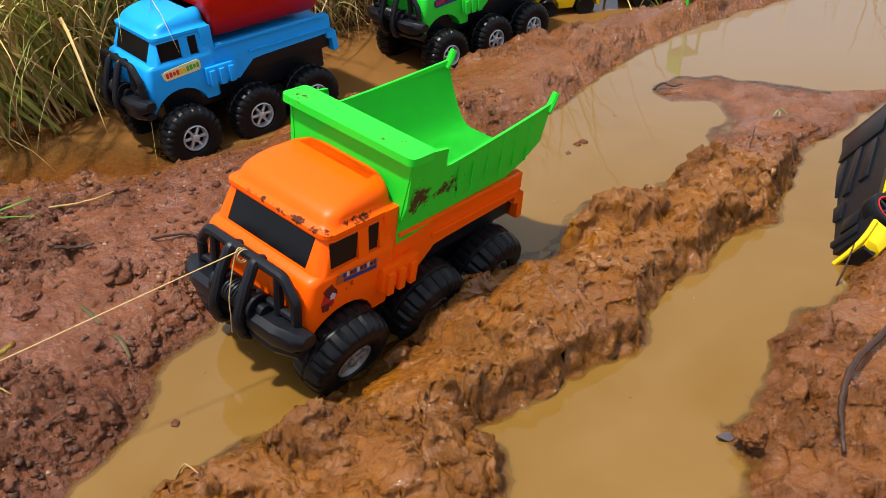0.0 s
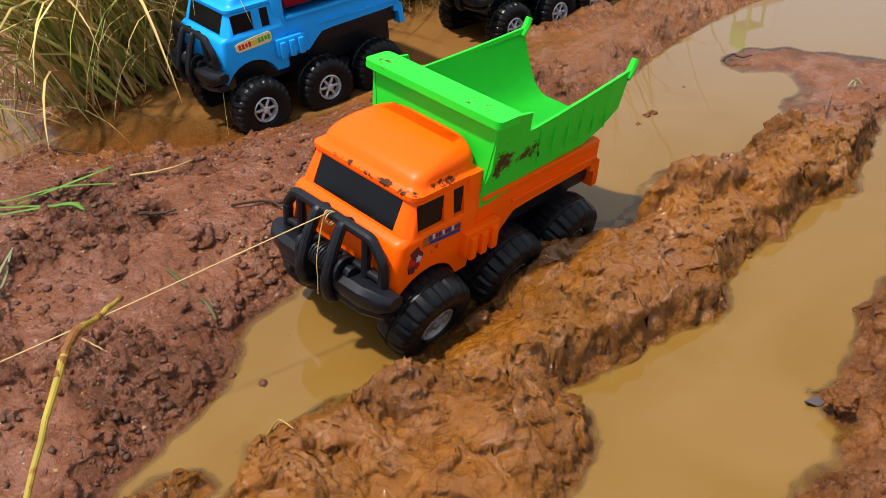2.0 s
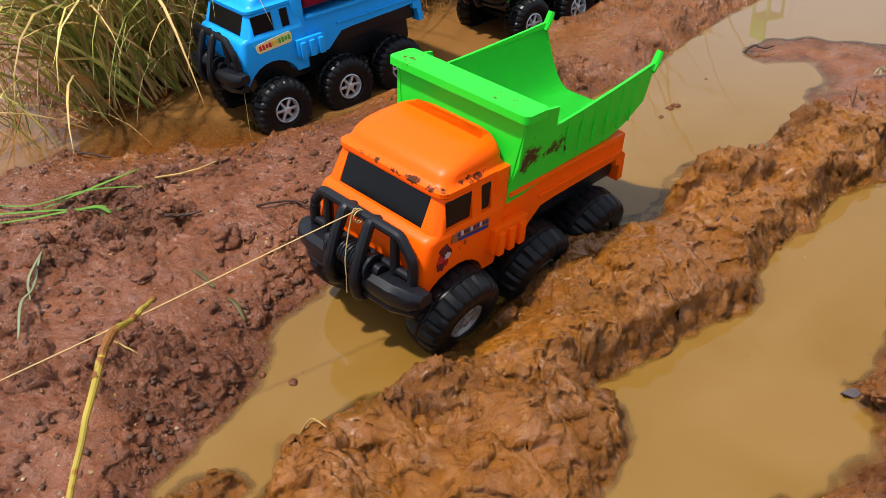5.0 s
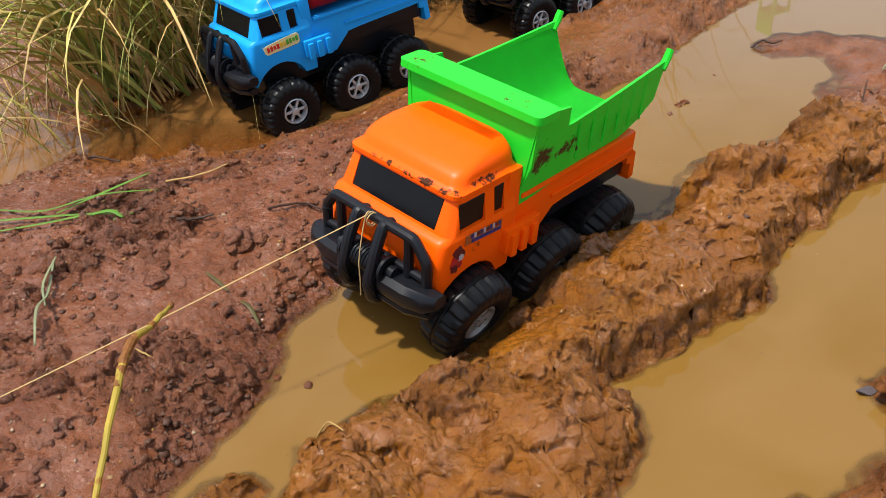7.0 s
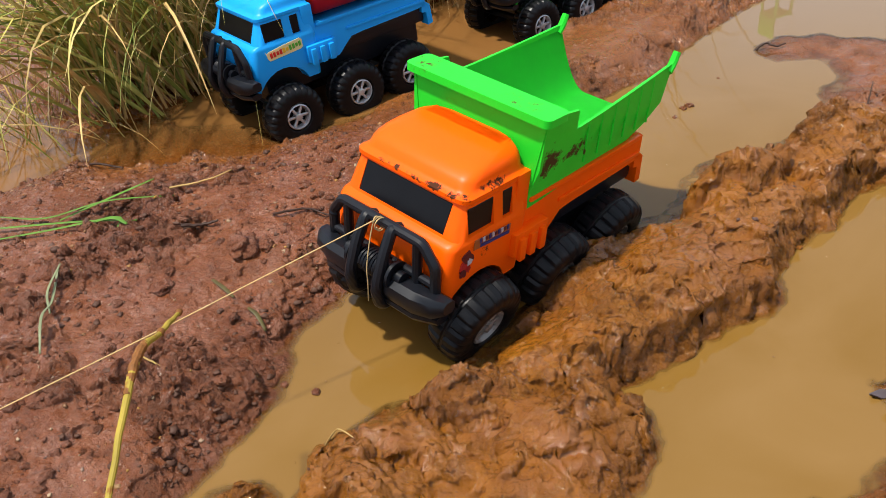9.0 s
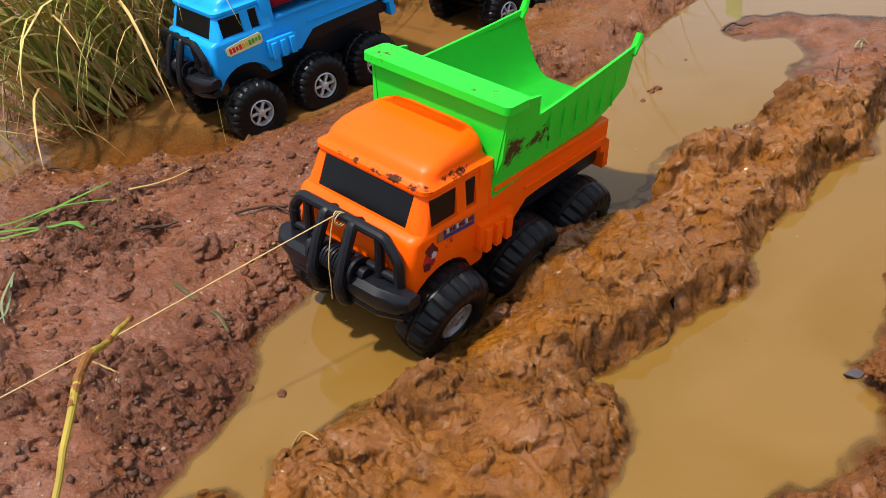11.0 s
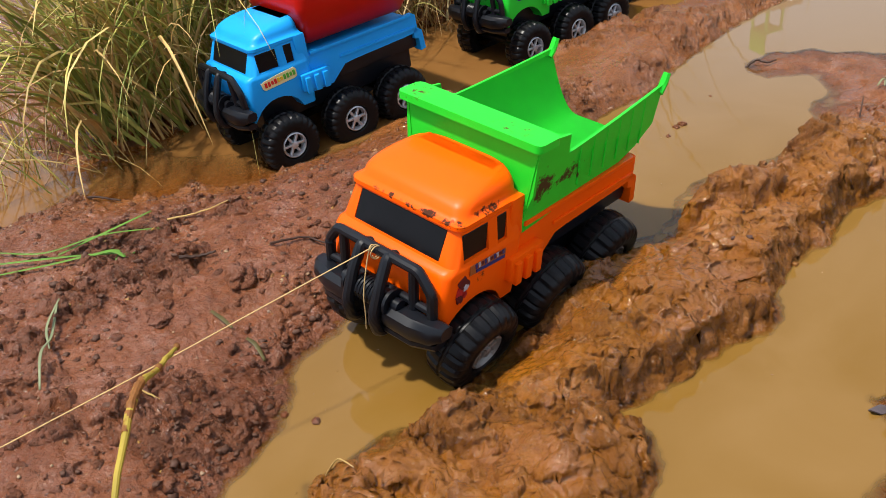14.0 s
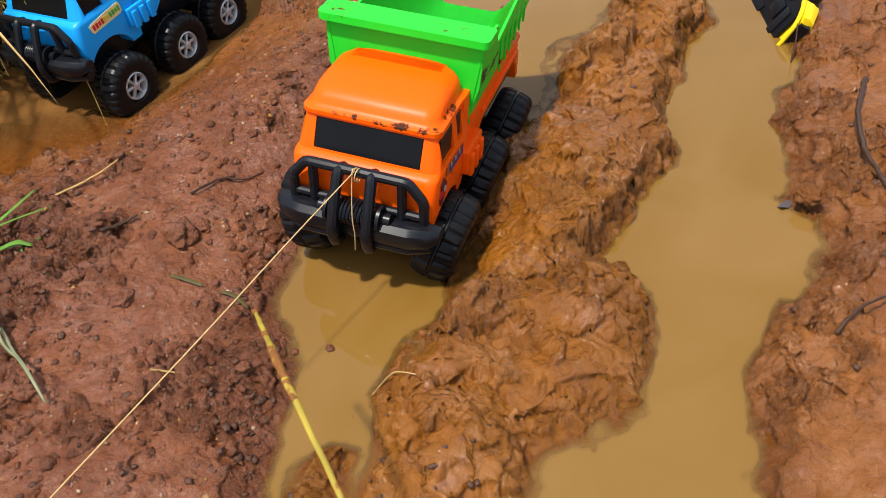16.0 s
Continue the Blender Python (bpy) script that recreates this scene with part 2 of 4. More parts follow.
def box(bm, cx, cy, cz, sx, sy, sz, bevel=0.0, m=None, seg=2):
    """A box of full sizes sx, sy, sz, with rounded edges."""
    r = bmesh.ops.create_cube(bm, size=1.0)
    vs = r["verts"]
    for v in vs:
        v.co = Vector((v.co.x * sx, v.co.y * sy, v.co.z * sz))
    if bevel:
        es = list({e for v in vs for e in v.link_edges})
        r = bmesh.ops.bevel(bm, geom=es, offset=bevel, segments=seg, affect="EDGES", profile=0.6)
        vs = list({v for f in r["faces"] for v in f.verts} | {v for v in vs if v.is_valid})
    for v in vs:
        p = Vector(v.co)
        if m:
            p = m @ p
        v.co = p + Vector((cx, cy, cz))
    return vs


def loft(bm, loops, caps=True, closed=True):
    rows = [[bm.verts.new(p) for p in loop] for loop in loops]
    k = len(rows[0])
    for a, c in zip(rows, rows[1:]):
        for i in range(k if closed else k - 1):
            j = (i + 1) % k
            bm.faces.new((a[i], a[j], c[j], c[i]))
    if caps:
        bm.faces.new(rows[0][::-1])
        bm.faces.new(rows[-1])
    return rows


def tube(bm, path, r, seg=10, caps=True):
    path = [Vector(p) for p in path]
    loops, up = [], Vector((0.13, 0.31, 0.94))
    for i, p in enumerate(path):
        d = (path[min(i + 1, len(path) - 1)] - path[max(i - 1, 0)]).normalized()
        a = d.cross(up).normalized()
        c = d.cross(a)
        rr = r[i] if isinstance(r, (list, tuple)) else r
        loops.append([p + rr * (math.cos(2 * math.pi * k / seg) * a + math.sin(2 * math.pi * k / seg) * c) for k in range(seg)])
    loft(bm, loops, caps)


def bend(path, r=0.01, n=5):
    """Rounds the inner corners of a polyline."""
    path = [Vector(p) for p in path]
    out = [path[0]]
    for a, p, c in zip(path, path[1:], path[2:]):
        s, e = p + (a - p).normalized() * r, p + (c - p).normalized() * r
        for k in range(n + 1):
            t = k / n
            out.append((1 - t) ** 2 * s + 2 * t * (1 - t) * p + t * t * e)
    return out + [path[-1]]


def lathe(bm, profile, seg=32, caps=False):
    """Turns (offset along y, radius) rows about the y axis."""
    loft(bm, [[(r * math.cos(2 * math.pi * k / seg), y, r * math.sin(2 * math.pi * k / seg)) for k in range(seg)] for y, r in profile], caps)


def rounded(x0, x1, h, r, z, n=4):
    """A rounded rectangle from x0 to x1, half as wide as h, at height z."""
    out = []
    for cx, cy, a0 in ((x1 - r, h - r, 0), (x0 + r, h - r, 90), (x0 + r, -h + r, 180), (x1 - r, -h + r, 270)):
        for k in range(n + 1):
            a = radians(a0 + 90 * k / n)
            out.append((cx + r * math.cos(a), cy + r * math.sin(a), z))
    return out


def carve(ob, bm):
    """Cuts the closed shape bm out of ob."""
    me = bpy.data.meshes.new("cutter")
    bmesh.ops.recalc_face_normals(bm, faces=bm.faces)
    bm.to_mesh(me)
    bm.free()
    tool = new("cutter", me)
    mod = ob.modifiers.new("cut", "BOOLEAN")
    mod.operation, mod.object, mod.solver = "DIFFERENCE", tool, "EXACT"
    bpy.context.view_layer.update()
    done = bpy.data.meshes.new_from_object(ob.evaluated_get(bpy.context.evaluated_depsgraph_get()))
    ob.modifiers.clear()
    old, name = ob.data, ob.data.name
    ob.data = done
    bpy.data.meshes.remove(old)
    done.name = name
    bpy.data.objects.remove(tool)
    bpy.data.meshes.remove(me)
    done.shade_smooth()
    done.set_sharp_from_angle(angle=radians(35))

# ---- ground and water ----
def hash2(ix, iy, seed):
    v = np.sin(ix * 127.1 + iy * 311.7 + seed * 74.7) * 43758.5453
    return v - np.floor(v)


def value_noise(x, y, seed=0):
    ix, iy = np.floor(x), np.floor(y)
    fx, fy = x - ix, y - iy
    fx, fy = fx * fx * fx * (fx * (fx * 6 - 15) + 10), fy * fy * fy * (fy * (fy * 6 - 15) + 10)
    a, b = hash2(ix, iy, seed), hash2(ix + 1, iy, seed)
    c, d = hash2(ix, iy + 1, seed), hash2(ix + 1, iy + 1, seed)
    return (a + (b - a) * fx) * (1 - fy) + (c + (d - c) * fx) * fy


def fbm(x, y, octaves=4, seed=0, gain=0.5):
    s, amp, tot = 0.0, 1.0, 0.0
    for k in range(octaves):
        s = s + amp * (value_noise(x, y, seed + k) * 2 - 1)
        tot += amp
        amp *= gain
        x, y = x * 2.03 * 0.8 - y * 2.03 * 0.6, x * 2.03 * 0.6 + y * 2.03 * 0.8
    return s / tot


def inside_distance(x, y, poly):
    """Distance to a shore, more than 0 on land."""
    best, odd = np.full(x.shape, 1e9), np.zeros(x.shape, bool)
    for (ax, ay), (bx, by) in zip(poly, poly[1:] + poly[:1]):
        ex, ey = bx - ax, by - ay
        t = np.clip(((x - ax) * ex + (y - ay) * ey) / (ex * ex + ey * ey), 0, 1)
        best = np.minimum(best, (x - ax - t * ex) ** 2 + (y - ay - t * ey) ** 2)
        cross = ((ay > y) != (by > y)) & (x < (bx - ax) * (y - ay) / (by - ay + 1e-12) + ax)
        odd ^= cross
    return np.where(odd, 1, -1) * np.sqrt(best)


# shores of the banks, in metres
BANK_LEFT = [(-.42, .3), (-.36, .5), (-.34, .57), (-.31, .63), (-.275, .69), (-.285, .76), (-.28, .81), (-.245, .85), (-.2, .93), (-.12, 1.03), (-.03, 1.16), (.03, 1.28),
             (.06, 1.33), (.16, 1.45), (.22, 1.49), (.26, 1.54), (.31, 1.63), (.38, 1.73), (.46, 1.82), (.6, 1.95), (.9, 2.15), (1.4, 2.4), (1.3, 2.55), (.7, 2.15),
             (.36, 1.93), (.29, 1.88), (.16, 1.82), (.12, 1.78), (.08, 1.71), (.01, 1.65), (-.09, 1.57), (-.19, 1.48), (-.28, 1.39), (-.33, 1.33), (-.47, 1.25),
             (-.64, 1.22), (-.76, 1.24), (-.84, 1.16), (-1.0, 1.05), (-1.6, .7), (-3, 0), (-300, -60), (-300, -300), (-.5, -300)]
RIDGE = [(-.25, .5), (-.22, .57), (-.2, .61), (-.15, .66), (-.12, .67), (-.085, .7), (-.065, .74), (0, .83), (.045, .915), (.11, .99), (.17, 1.015), (.21, 1.05),
         (.215, 1.1), (.25, 1.14), (.33, 1.16), (.38, 1.2), (.42, 1.25), (.46, 1.29), (.47, 1.36), (.52, 1.42), (.53, 1.5), (.49, 1.53), (.44, 1.52), (.41, 1.55),
         (.43, 1.585), (.47, 1.615), (.54, 1.61), (.61, 1.58), (.7, 1.53), (.85, 1.52), (.76, 1.46), (.69, 1.38), (.64, 1.35), (.59, 1.29), (.56, 1.23), (.54, 1.16),
         (.5, 1.09), (.43, 1.05), (.39, 1.), (.35, .96), (.31, .92), (.29, .87), (.28, .82), (.23, .785), (.17, .745), (.12, .71)]
BLOB = [(.14, .72), (.075, .685), (.105, .645), (.11, .6), (.08, .54), (.04, .49), (-.03, .465), (-.05, .475), (-.095, .48), (-.11, .43), (-.15, .3), (-.15, 0), (.1, -1.2), (.3, -300),
        (-.8, -300), (-.5, -1.2), (-.36, 0), (-.29, .35), (-.25, .5), (-.2, .6), (-.08, .69)]
BANK_RIGHT = [(.58, .99), (.55, .93), (.52, .89), (.49, .88), (.45, .85), (.42, .78), (.4, .74), (.385, .7), (.345, .69), (.345, .655), (.37, .625), (.33, .58), (.29, .55),
              (.245, .52), (.2, .49), (.165, .46), (.14, .42), (.1, .35), (.02, 0), (0, -300), (300, -300), (300, 60), (4, 2.2), (1.6, 1.6), (1, 1.35), (.75, 1.15), (.63, 1.05)]
BANK_GRASS = [(-.81, 1.37), (-.7, 1.45), (-.65, 1.55), (-.45, 1.78), (-.25, 1.96), (-.13, 2.04), (.1, 2.3), (.5, 2.7), (1.5, 3.3), (4, 4), (12, 4.5), (60, 3), (300, 0),
              (300, 400), (-300, 400), (-300, 2), (-6, 3), (-2.5, 2.3), (-1.25, 1.75), (-.98, 1.5)]
CLUMP = [(.185, .985), (.20, 1.02), (.222, 1.055), (.255, 1.075), (.295, 1.06), (.325, 1.075), (.35, 1.05), (.315, 1.01), (.285, .985), (.245, 1.0), (.215, .975)]
TONGUE = [(-.335, .5), (-.31, .555), (-.27, .565), (-.25, .55), (-.27, .5), (-.31, .44)]


def smooth(a, b, x):
    t = np.clip((x - a) / (b - a), 0, 1)
    return t * t * (3 - 2 * t)


def clods(x, y, size, chance, seed):
    """Rounded lumps of about that size, scattered at random."""
    u, v = x / size, y / size
    iu, iv = np.floor(u), np.floor(v)
    out = np.zeros_like(x)
    for du in (-1, 0, 1):
        for dv in (-1, 0, 1):
            cu, cv = iu + du, iv + dv
            px, py = cu + hash2(cu, cv, seed), cv + hash2(cu, cv, seed + 5)
            r = .35 + .55 * hash2(cu, cv, seed + 11)
            r = np.where(hash2(cu, cv, seed + 17) < chance, r, 1e-3)
            stretch = .7 + .6 * hash2(cu, cv, seed + 23)
            q = 1 - ((u - px) ** 2 * stretch + (v - py) ** 2 / stretch) / (r * r)
            out = np.maximum(out, np.sqrt(np.maximum(q, 0)) * r)
    return out * size


def terrace(n, k, edge):
    m = n * k
    f = np.floor(m)
    return (f + smooth(.5 - edge, .5 + edge, m - f)) / k


def ground_height(x, y):
    """Height of the mud over the water's level, and how ochre its clay is."""
    wx = x + .012 * fbm(x * 13, y * 13, 5, 3, .6)
    wy = y + .012 * fbm(x * 13, y * 13, 5, 9, .6)
    a, r, o = inside_distance(wx, wy, BANK_LEFT), inside_distance(wx, wy, RIDGE), inside_distance(wx, wy, BLOB)
    c, g, t = inside_distance(wx, wy, BANK_RIGHT), inside_distance(wx, wy, BANK_GRASS), inside_distance(wx, wy, TONGUE)
    rag = .012 * fbm(x * 26, y * 26, 3, 90, .5)
    a, r, o, c = a + rag * .7, r + rag, o + rag, c + rag
    far = smooth(1.15, 1.5, y)
    cx = x + .009 * fbm(x * 70, y * 70, 4, 71, .65)
    cy = y + .009 * fbm(x * 70, y * 70, 4, 77, .65)
    swell = fbm(cx * 12, cy * 12, 4, 20, .5) * .5 + .5
    slab = .5 * terrace(swell, 5, .16) + .5 * swell
    crack = 1 - smooth(.0, .09, np.abs(fbm(cx * 15, cy * 15, 3, 131, .5)))
    near = 1 - smooth(0, .6, np.maximum(np.maximum(np.abs(x) - .95, .25 - y), y - 2.4))
    fine = terrace(fbm(cx * 48, cy * 48, 3, 26, .55) * .5 + .5, 4, .22)
    crumb = fbm(x * 130, y * 130, 4, 40, .7)
    lumps = clods(cx, cy, .034, .45, 2) * .55 + clods(cx, cy, .015, .5, 4) * .6
    grit = clods(x, y, .0075, .30, 6)
    nib = fbm(x * 330, y * 330, 2, 47, .6)
    torn = smooth(.48, .64, fbm(x * 9, y * 9, 4, 55, .6) * .5 + .5)
    edge = smooth(.055, .0, np.maximum(np.maximum(a, c), np.maximum(r, o))) * .8
    rough = np.clip(np.maximum(torn, edge), .28, 1)
    # left bank: a dark scarp over the rut, then a trodden shelf
    ha = smooth(-.004, .045, a) * .034 + smooth(.03, .16, a) * .028 * (1 - .6 * far)
    # middle ridge: low wet shelf beside the truck, crest and steep outer face
    shelf = (x + .065) * .748 - (y - .74) * .664
    crest = smooth(.045, .085, shelf)
    hr = smooth(0, 1, (r + .003) / (.048 - .030 * crest)) * .041 * (.38 + .62 * smooth(.01, .085, shelf)) * (1 - .74 * smooth(1.2, 1.38, y))
    hr = hr + smooth(0, .03, r) * (.018 * np.exp(-((x - .43) ** 2 + (y - 1.14) ** 2) / .005))
    k = inside_distance(wx + rag * .8, wy - rag * .6, CLUMP)
    hr = hr + (smooth(-.002, .010, k) * .030 + smooth(.004, .03, k) * .010) * smooth(-.004, .012, r)
    ho = smooth(-.003, .014, o) * .024 + smooth(.008, .045, o) * .020 + smooth(.03, .08, o) * .006 + .024 * np.exp(-((x + .17) ** 2 + (y - .60) ** 2) / .002) * smooth(0, .02, o)
    ho = ho - .020 * np.exp(-((x + .03) ** 2 + (y - .585) ** 2) / .0022)
    hc = smooth(-.003, .03, c) * .028 + smooth(.03, .2, c) * .018
    hg = smooth(-.01, .12, g) * .06 + smooth(.1, 8, g) * .5
    ht = smooth(-.002, .02, t) * .020
    d = np.maximum.reduce([a, r, o, c, g, t])
    land = np.maximum.reduce([ha, hr, ho, hc, hg, ht])
    shoal = 1 - .95 * np.exp(-(((x + .60) / .36) ** 2 + ((y - 1.31) / .19) ** 2) ** 1.5)
    bed = -.014 * smooth(0, .02, -d) * shoal - .05 * shoal * smooth(.02, .10, -d) - .6 * smooth(.4, 3, -d)
    on = smooth(-.012, .016, d)
    churned = smooth(-.01, .02, np.maximum(np.maximum(r, o), t) - np.maximum(a, c))
    calm = 1 - far * (.30 + .50 * smooth(-.05, .05, r - a))
    rough_b = .078 * (slab - .5) + .018 * (fine - .5) * (.3 + .7 * rough) + lumps * .30 * torn + grit * .06 - .013 * crack * (.25 + .75 * rough)
    tread = np.abs(fbm((x * .75 - y * .66) * 22, (x * .66 + y * .75) * 5, 3, 83)) * smooth(.30, .02, a)
    rough_a = .030 * (slab - .5) * (.35 + .65 * torn) + .010 * (fine - .5) * rough + lumps * .95 * torn + grit * .7 * rough - .013 * tread - .009 * crack * torn
    h = land + bed + near * on * calm * (churned * rough_b + (1 - churned) * rough_a + (1 - .25 * churned) * (.0048 * crumb + .0014 * nib) * rough) + (1 - on) * .002 * crumb
    shallow = np.exp(-(((x + .60) / .32) ** 2 + ((y - 1.29) / .13) ** 2)) * .9 + .2 * smooth(1.2, 1.5, y) * smooth(-.03, .03, a - r) + .25 * smooth(1.2, 1.4, y)
    return h, np.maximum.reduce([np.clip(shallow, 0, 1), churned * (1 - .8 * smooth(1.15, 1.35, y)), .6 * smooth(-.02, .02, c - np.maximum(a, r))]), rough


def axis(lo, hi, step, reach, grow=1.35):
    mid = np.arange(lo, hi, step)
    s, out = step, []
    p = mid[-1]
    while p < reach:
        s *= grow if p < 3 else 1.3
        p += s
        out.append(p)
    back, s, p = [], step, lo
    while p > -reach:
        s *= max(grow, 1.3)
        p -= s
        back.append(p)
    return np.concatenate([back[::-1], mid, out])


def sheet(name, xs, ys, z, mat, attributes, shift=None):
    nx, ny = len(xs), len(ys)
    gx, gy = np.meshgrid(xs, ys)
    if shift:
        gx, gy = gx + shift[0], gy + shift[1]
    me = bpy.data.meshes.new(name)
    me.vertices.add(nx * ny)
    me.vertices.foreach_set("co", np.stack([gx, gy, z], -1).astype(np.float32).ravel())
    i = (np.arange(ny - 1)[:, None] * nx + np.arange(nx - 1)).ravel()
    quads = np.stack([i, i + 1, i + nx + 1, i + nx], -1).astype(np.int32)
    me.loops.add(quads.size)
    me.loops.foreach_set("vertex_index", quads.ravel())
    me.polygons.add(len(quads))
    me.polygons.foreach_set("loop_start", np.arange(0, quads.size, 4, dtype=np.int32))
    me.update(calc_edges=True)
    me.shade_smooth()
    for key, values in attributes:
        at = me.attributes.new(key, "FLOAT", "POINT")
        at.data.foreach_set("value", values.astype(np.float32).ravel())
    me.materials.append(mat)
    return new(name, me)


gx, gy = axis(-.98, .92, .0019, 300), axis(.27, 1.15, .0019, 300, 1.007)
gX, gY = np.meshgrid(gx, gy)
gh, gclay, grough = ground_height(gX, gY)
steep = np.clip(np.hypot(*np.gradient(gh, gy, gx)) / 1.2, 0, 1) * smooth(-.01, .004, gh) * (np.abs(gX) < 1.2) * (gY < 2.2)
lean = (.009 * steep * fbm(gX * 45 + gh * 70, gY * 45 - gh * 50, 4, 61, .6), .009 * steep * fbm(gX * 45 - gh * 60, gY * 45 + gh * 80, 4, 67, .6))
ground = tagged(sheet("ground", gx, gy, gh, MUD, [("clay", gclay), ("crumbled", grough)], lean), "wet red-brown clods of churned laterite mud", "ground", kind="structure")

wx, wy = axis(-1.1, 1.0, .008, 300), axis(.22, 2.2, .008, 300, 1.15)
wX, wY = np.meshgrid(wx, wy)
wh = ground_height(wX, wY)[0]
# the last attribute marks where the sky's reflection is painted into the far water
water = tagged(sheet("water", wx, wy, np.zeros_like(wX), WATER, [("depth", np.maximum(-wh, 0)), ("silt", smooth(-.02, .10, -((wY - 1.42) - .95 * (wX + .28)) ) + smooth(.4, .6, wX)), ("sky_pale", smooth(1.05, 1.9, wY) * smooth(.05, .3, wX - .55 * (wY - 1.4)))]), "still tan-brown silty puddle water between the mud banks", "water", kind="structure")


def height_at(x, y):
    return max(0.0, float(ground_height(np.array([[x]]), np.array([[y]]))[0][0, 0]))

# ---- toy trucks ----
STICK_DARK = [material("sticker_navy", (0.02, 0.03, 0.16), 0.4), material("sticker_red", (0.45, 0.02, 0.02), 0.4), material("sticker_orange_brown", (0.34, 0.09, 0.02), 0.45), material("sticker_dark_red", (0.10, 0.012, 0.014), 0.45), material("sticker_silver", (0.45, 0.42, 0.46), 0.35)]
STICK_LIGHT = [material("sticker_cream", (0.72, 0.62, 0.30), 0.4), material("sticker_crimson", (0.65, 0.03, 0.02), 0.4), material("sticker_leaf", (0.10, 0.40, 0.04), 0.4), material("sticker_gold", (0.80, 0.50, 0.03), 0.4)]


def wheel(parent, x, y, side, camber=0.0, hub_z=.042, metal=SILVER):
    """A balloon tyre with block tread and a six-spoke rim; its face looks along y times side."""
    R, half = .058, .024
    bm = bmesh.new()
    seg, loops = 96, []
    for yy, r, lug in ((-.9, .026, 0), (-1.06, .038, 0), (-1.04, .045, 0), (-.96, .0495, 1), (-.82, .0525, 1), (-.55, .0545, 1), (-.12, .0555, 1), (-.05, .0555, 0), (.05, .0555, 0), (.12, .0555, 2), (.55, .0545, 2), (.82, .0525, 2),
                       (.96, .0495, 2), (1.06, .0445, 2), (1.12, .040, 0), (1.12, .034, 0), (1.04, .028, 0), (.8, .0245, 0), (.5, .0235, 0)):
        row = []
        for k in range(seg):
            up = lug and (k + (2 if lug == 2 else 0)) % 4 < 3
            rr, a = r + (.0026 if up else 0), 2 * math.pi * k / seg
            row.append((rr * math.cos(a), half * yy * (1.03 if up and abs(yy) > .95 else 1), rr * math.sin(a)))
        loops.append(row)
    loft(bm, loops, False)
    hub = new("wheel", None)
    hub.parent = parent
    tyre = part("tyre", bm, RUBBER, None, "black moulded balloon tyre")
    bm = bmesh.new()
    lathe(bm, [(half * .35, .024), (half * .95, .0245), (half * 1.0, .0225), (half * .85, .0205), (half * .5, .0195)], 28)
    for k in range(6):
        a = 2 * math.pi * k / 6
        m = Matrix.Rotation(-a, 4, "Y")
        box(bm, *(m @ Vector((.0125, half * .72, 0))), .017, .006, .0048, .001, m, 1)
    lathe(bm, [(half * .5, .0075), (half * .95, .007), (half * 1.02, .004), (half * 1.02, .0001)], 16)
    rim = part("rim", bm, metal, None, "silver six-spoke rim" if metal is SILVER else "mud-smeared silver six-spoke rim")
    bm = bmesh.new()
    lathe(bm, [(half * .38, .0242), (half * .38, .0001)], 20)
    well = part("rim_well", bm, BLACK, None)
    m = Matrix.Translation((x, y, hub_z)) @ Matrix.Rotation(radians(camber) * side, 4, "X") @ (Matrix.Rotation(math.pi, 4, "Z") if side < 0 else Matrix())
    hub.matrix_basis = m
    for o in (tyre, rim, well):
        o.parent = hub
    return hub


AXLES = (-.026, -.166, -.290)


def cab_mesh(bm):
    loft(bm, [rounded(-.106, .028, .083, .010, .072), rounded(-.106, .031, .088, .012, .110), rounded(-.106, .028, .089, .012, .150), rounded(-.106, .024, .0885, .012, .155),
              rounded(-.106, .016, .087, .012, .158), rounded(-.106, .001, .082, .012, .196), rounded(-.106, .0045, .084, .013, .1985), rounded(-.106, .0045, .084, .013, .2035), rounded(-.105, -.001, .080, .014, .206)]
         + [rounded(-.104, -.004 - .074 * (1 - math.cos(radians(a))), .0775 - .022 * (1 - math.cos(radians(a))) ** 1.3, .015 + .008 * a / 90, .2075 + .0255 * math.sin(radians(a))) for a in range(5, 91, 12)])


def bevel_loops(stations, face):
    """Cross-sections of a moulded bar that runs along y: offset, x, z and the two half sizes at each station."""
    return [[(x + hx * u, y, z + hz * w) for u, w in face] for y, x, z, hx, hz in stations]


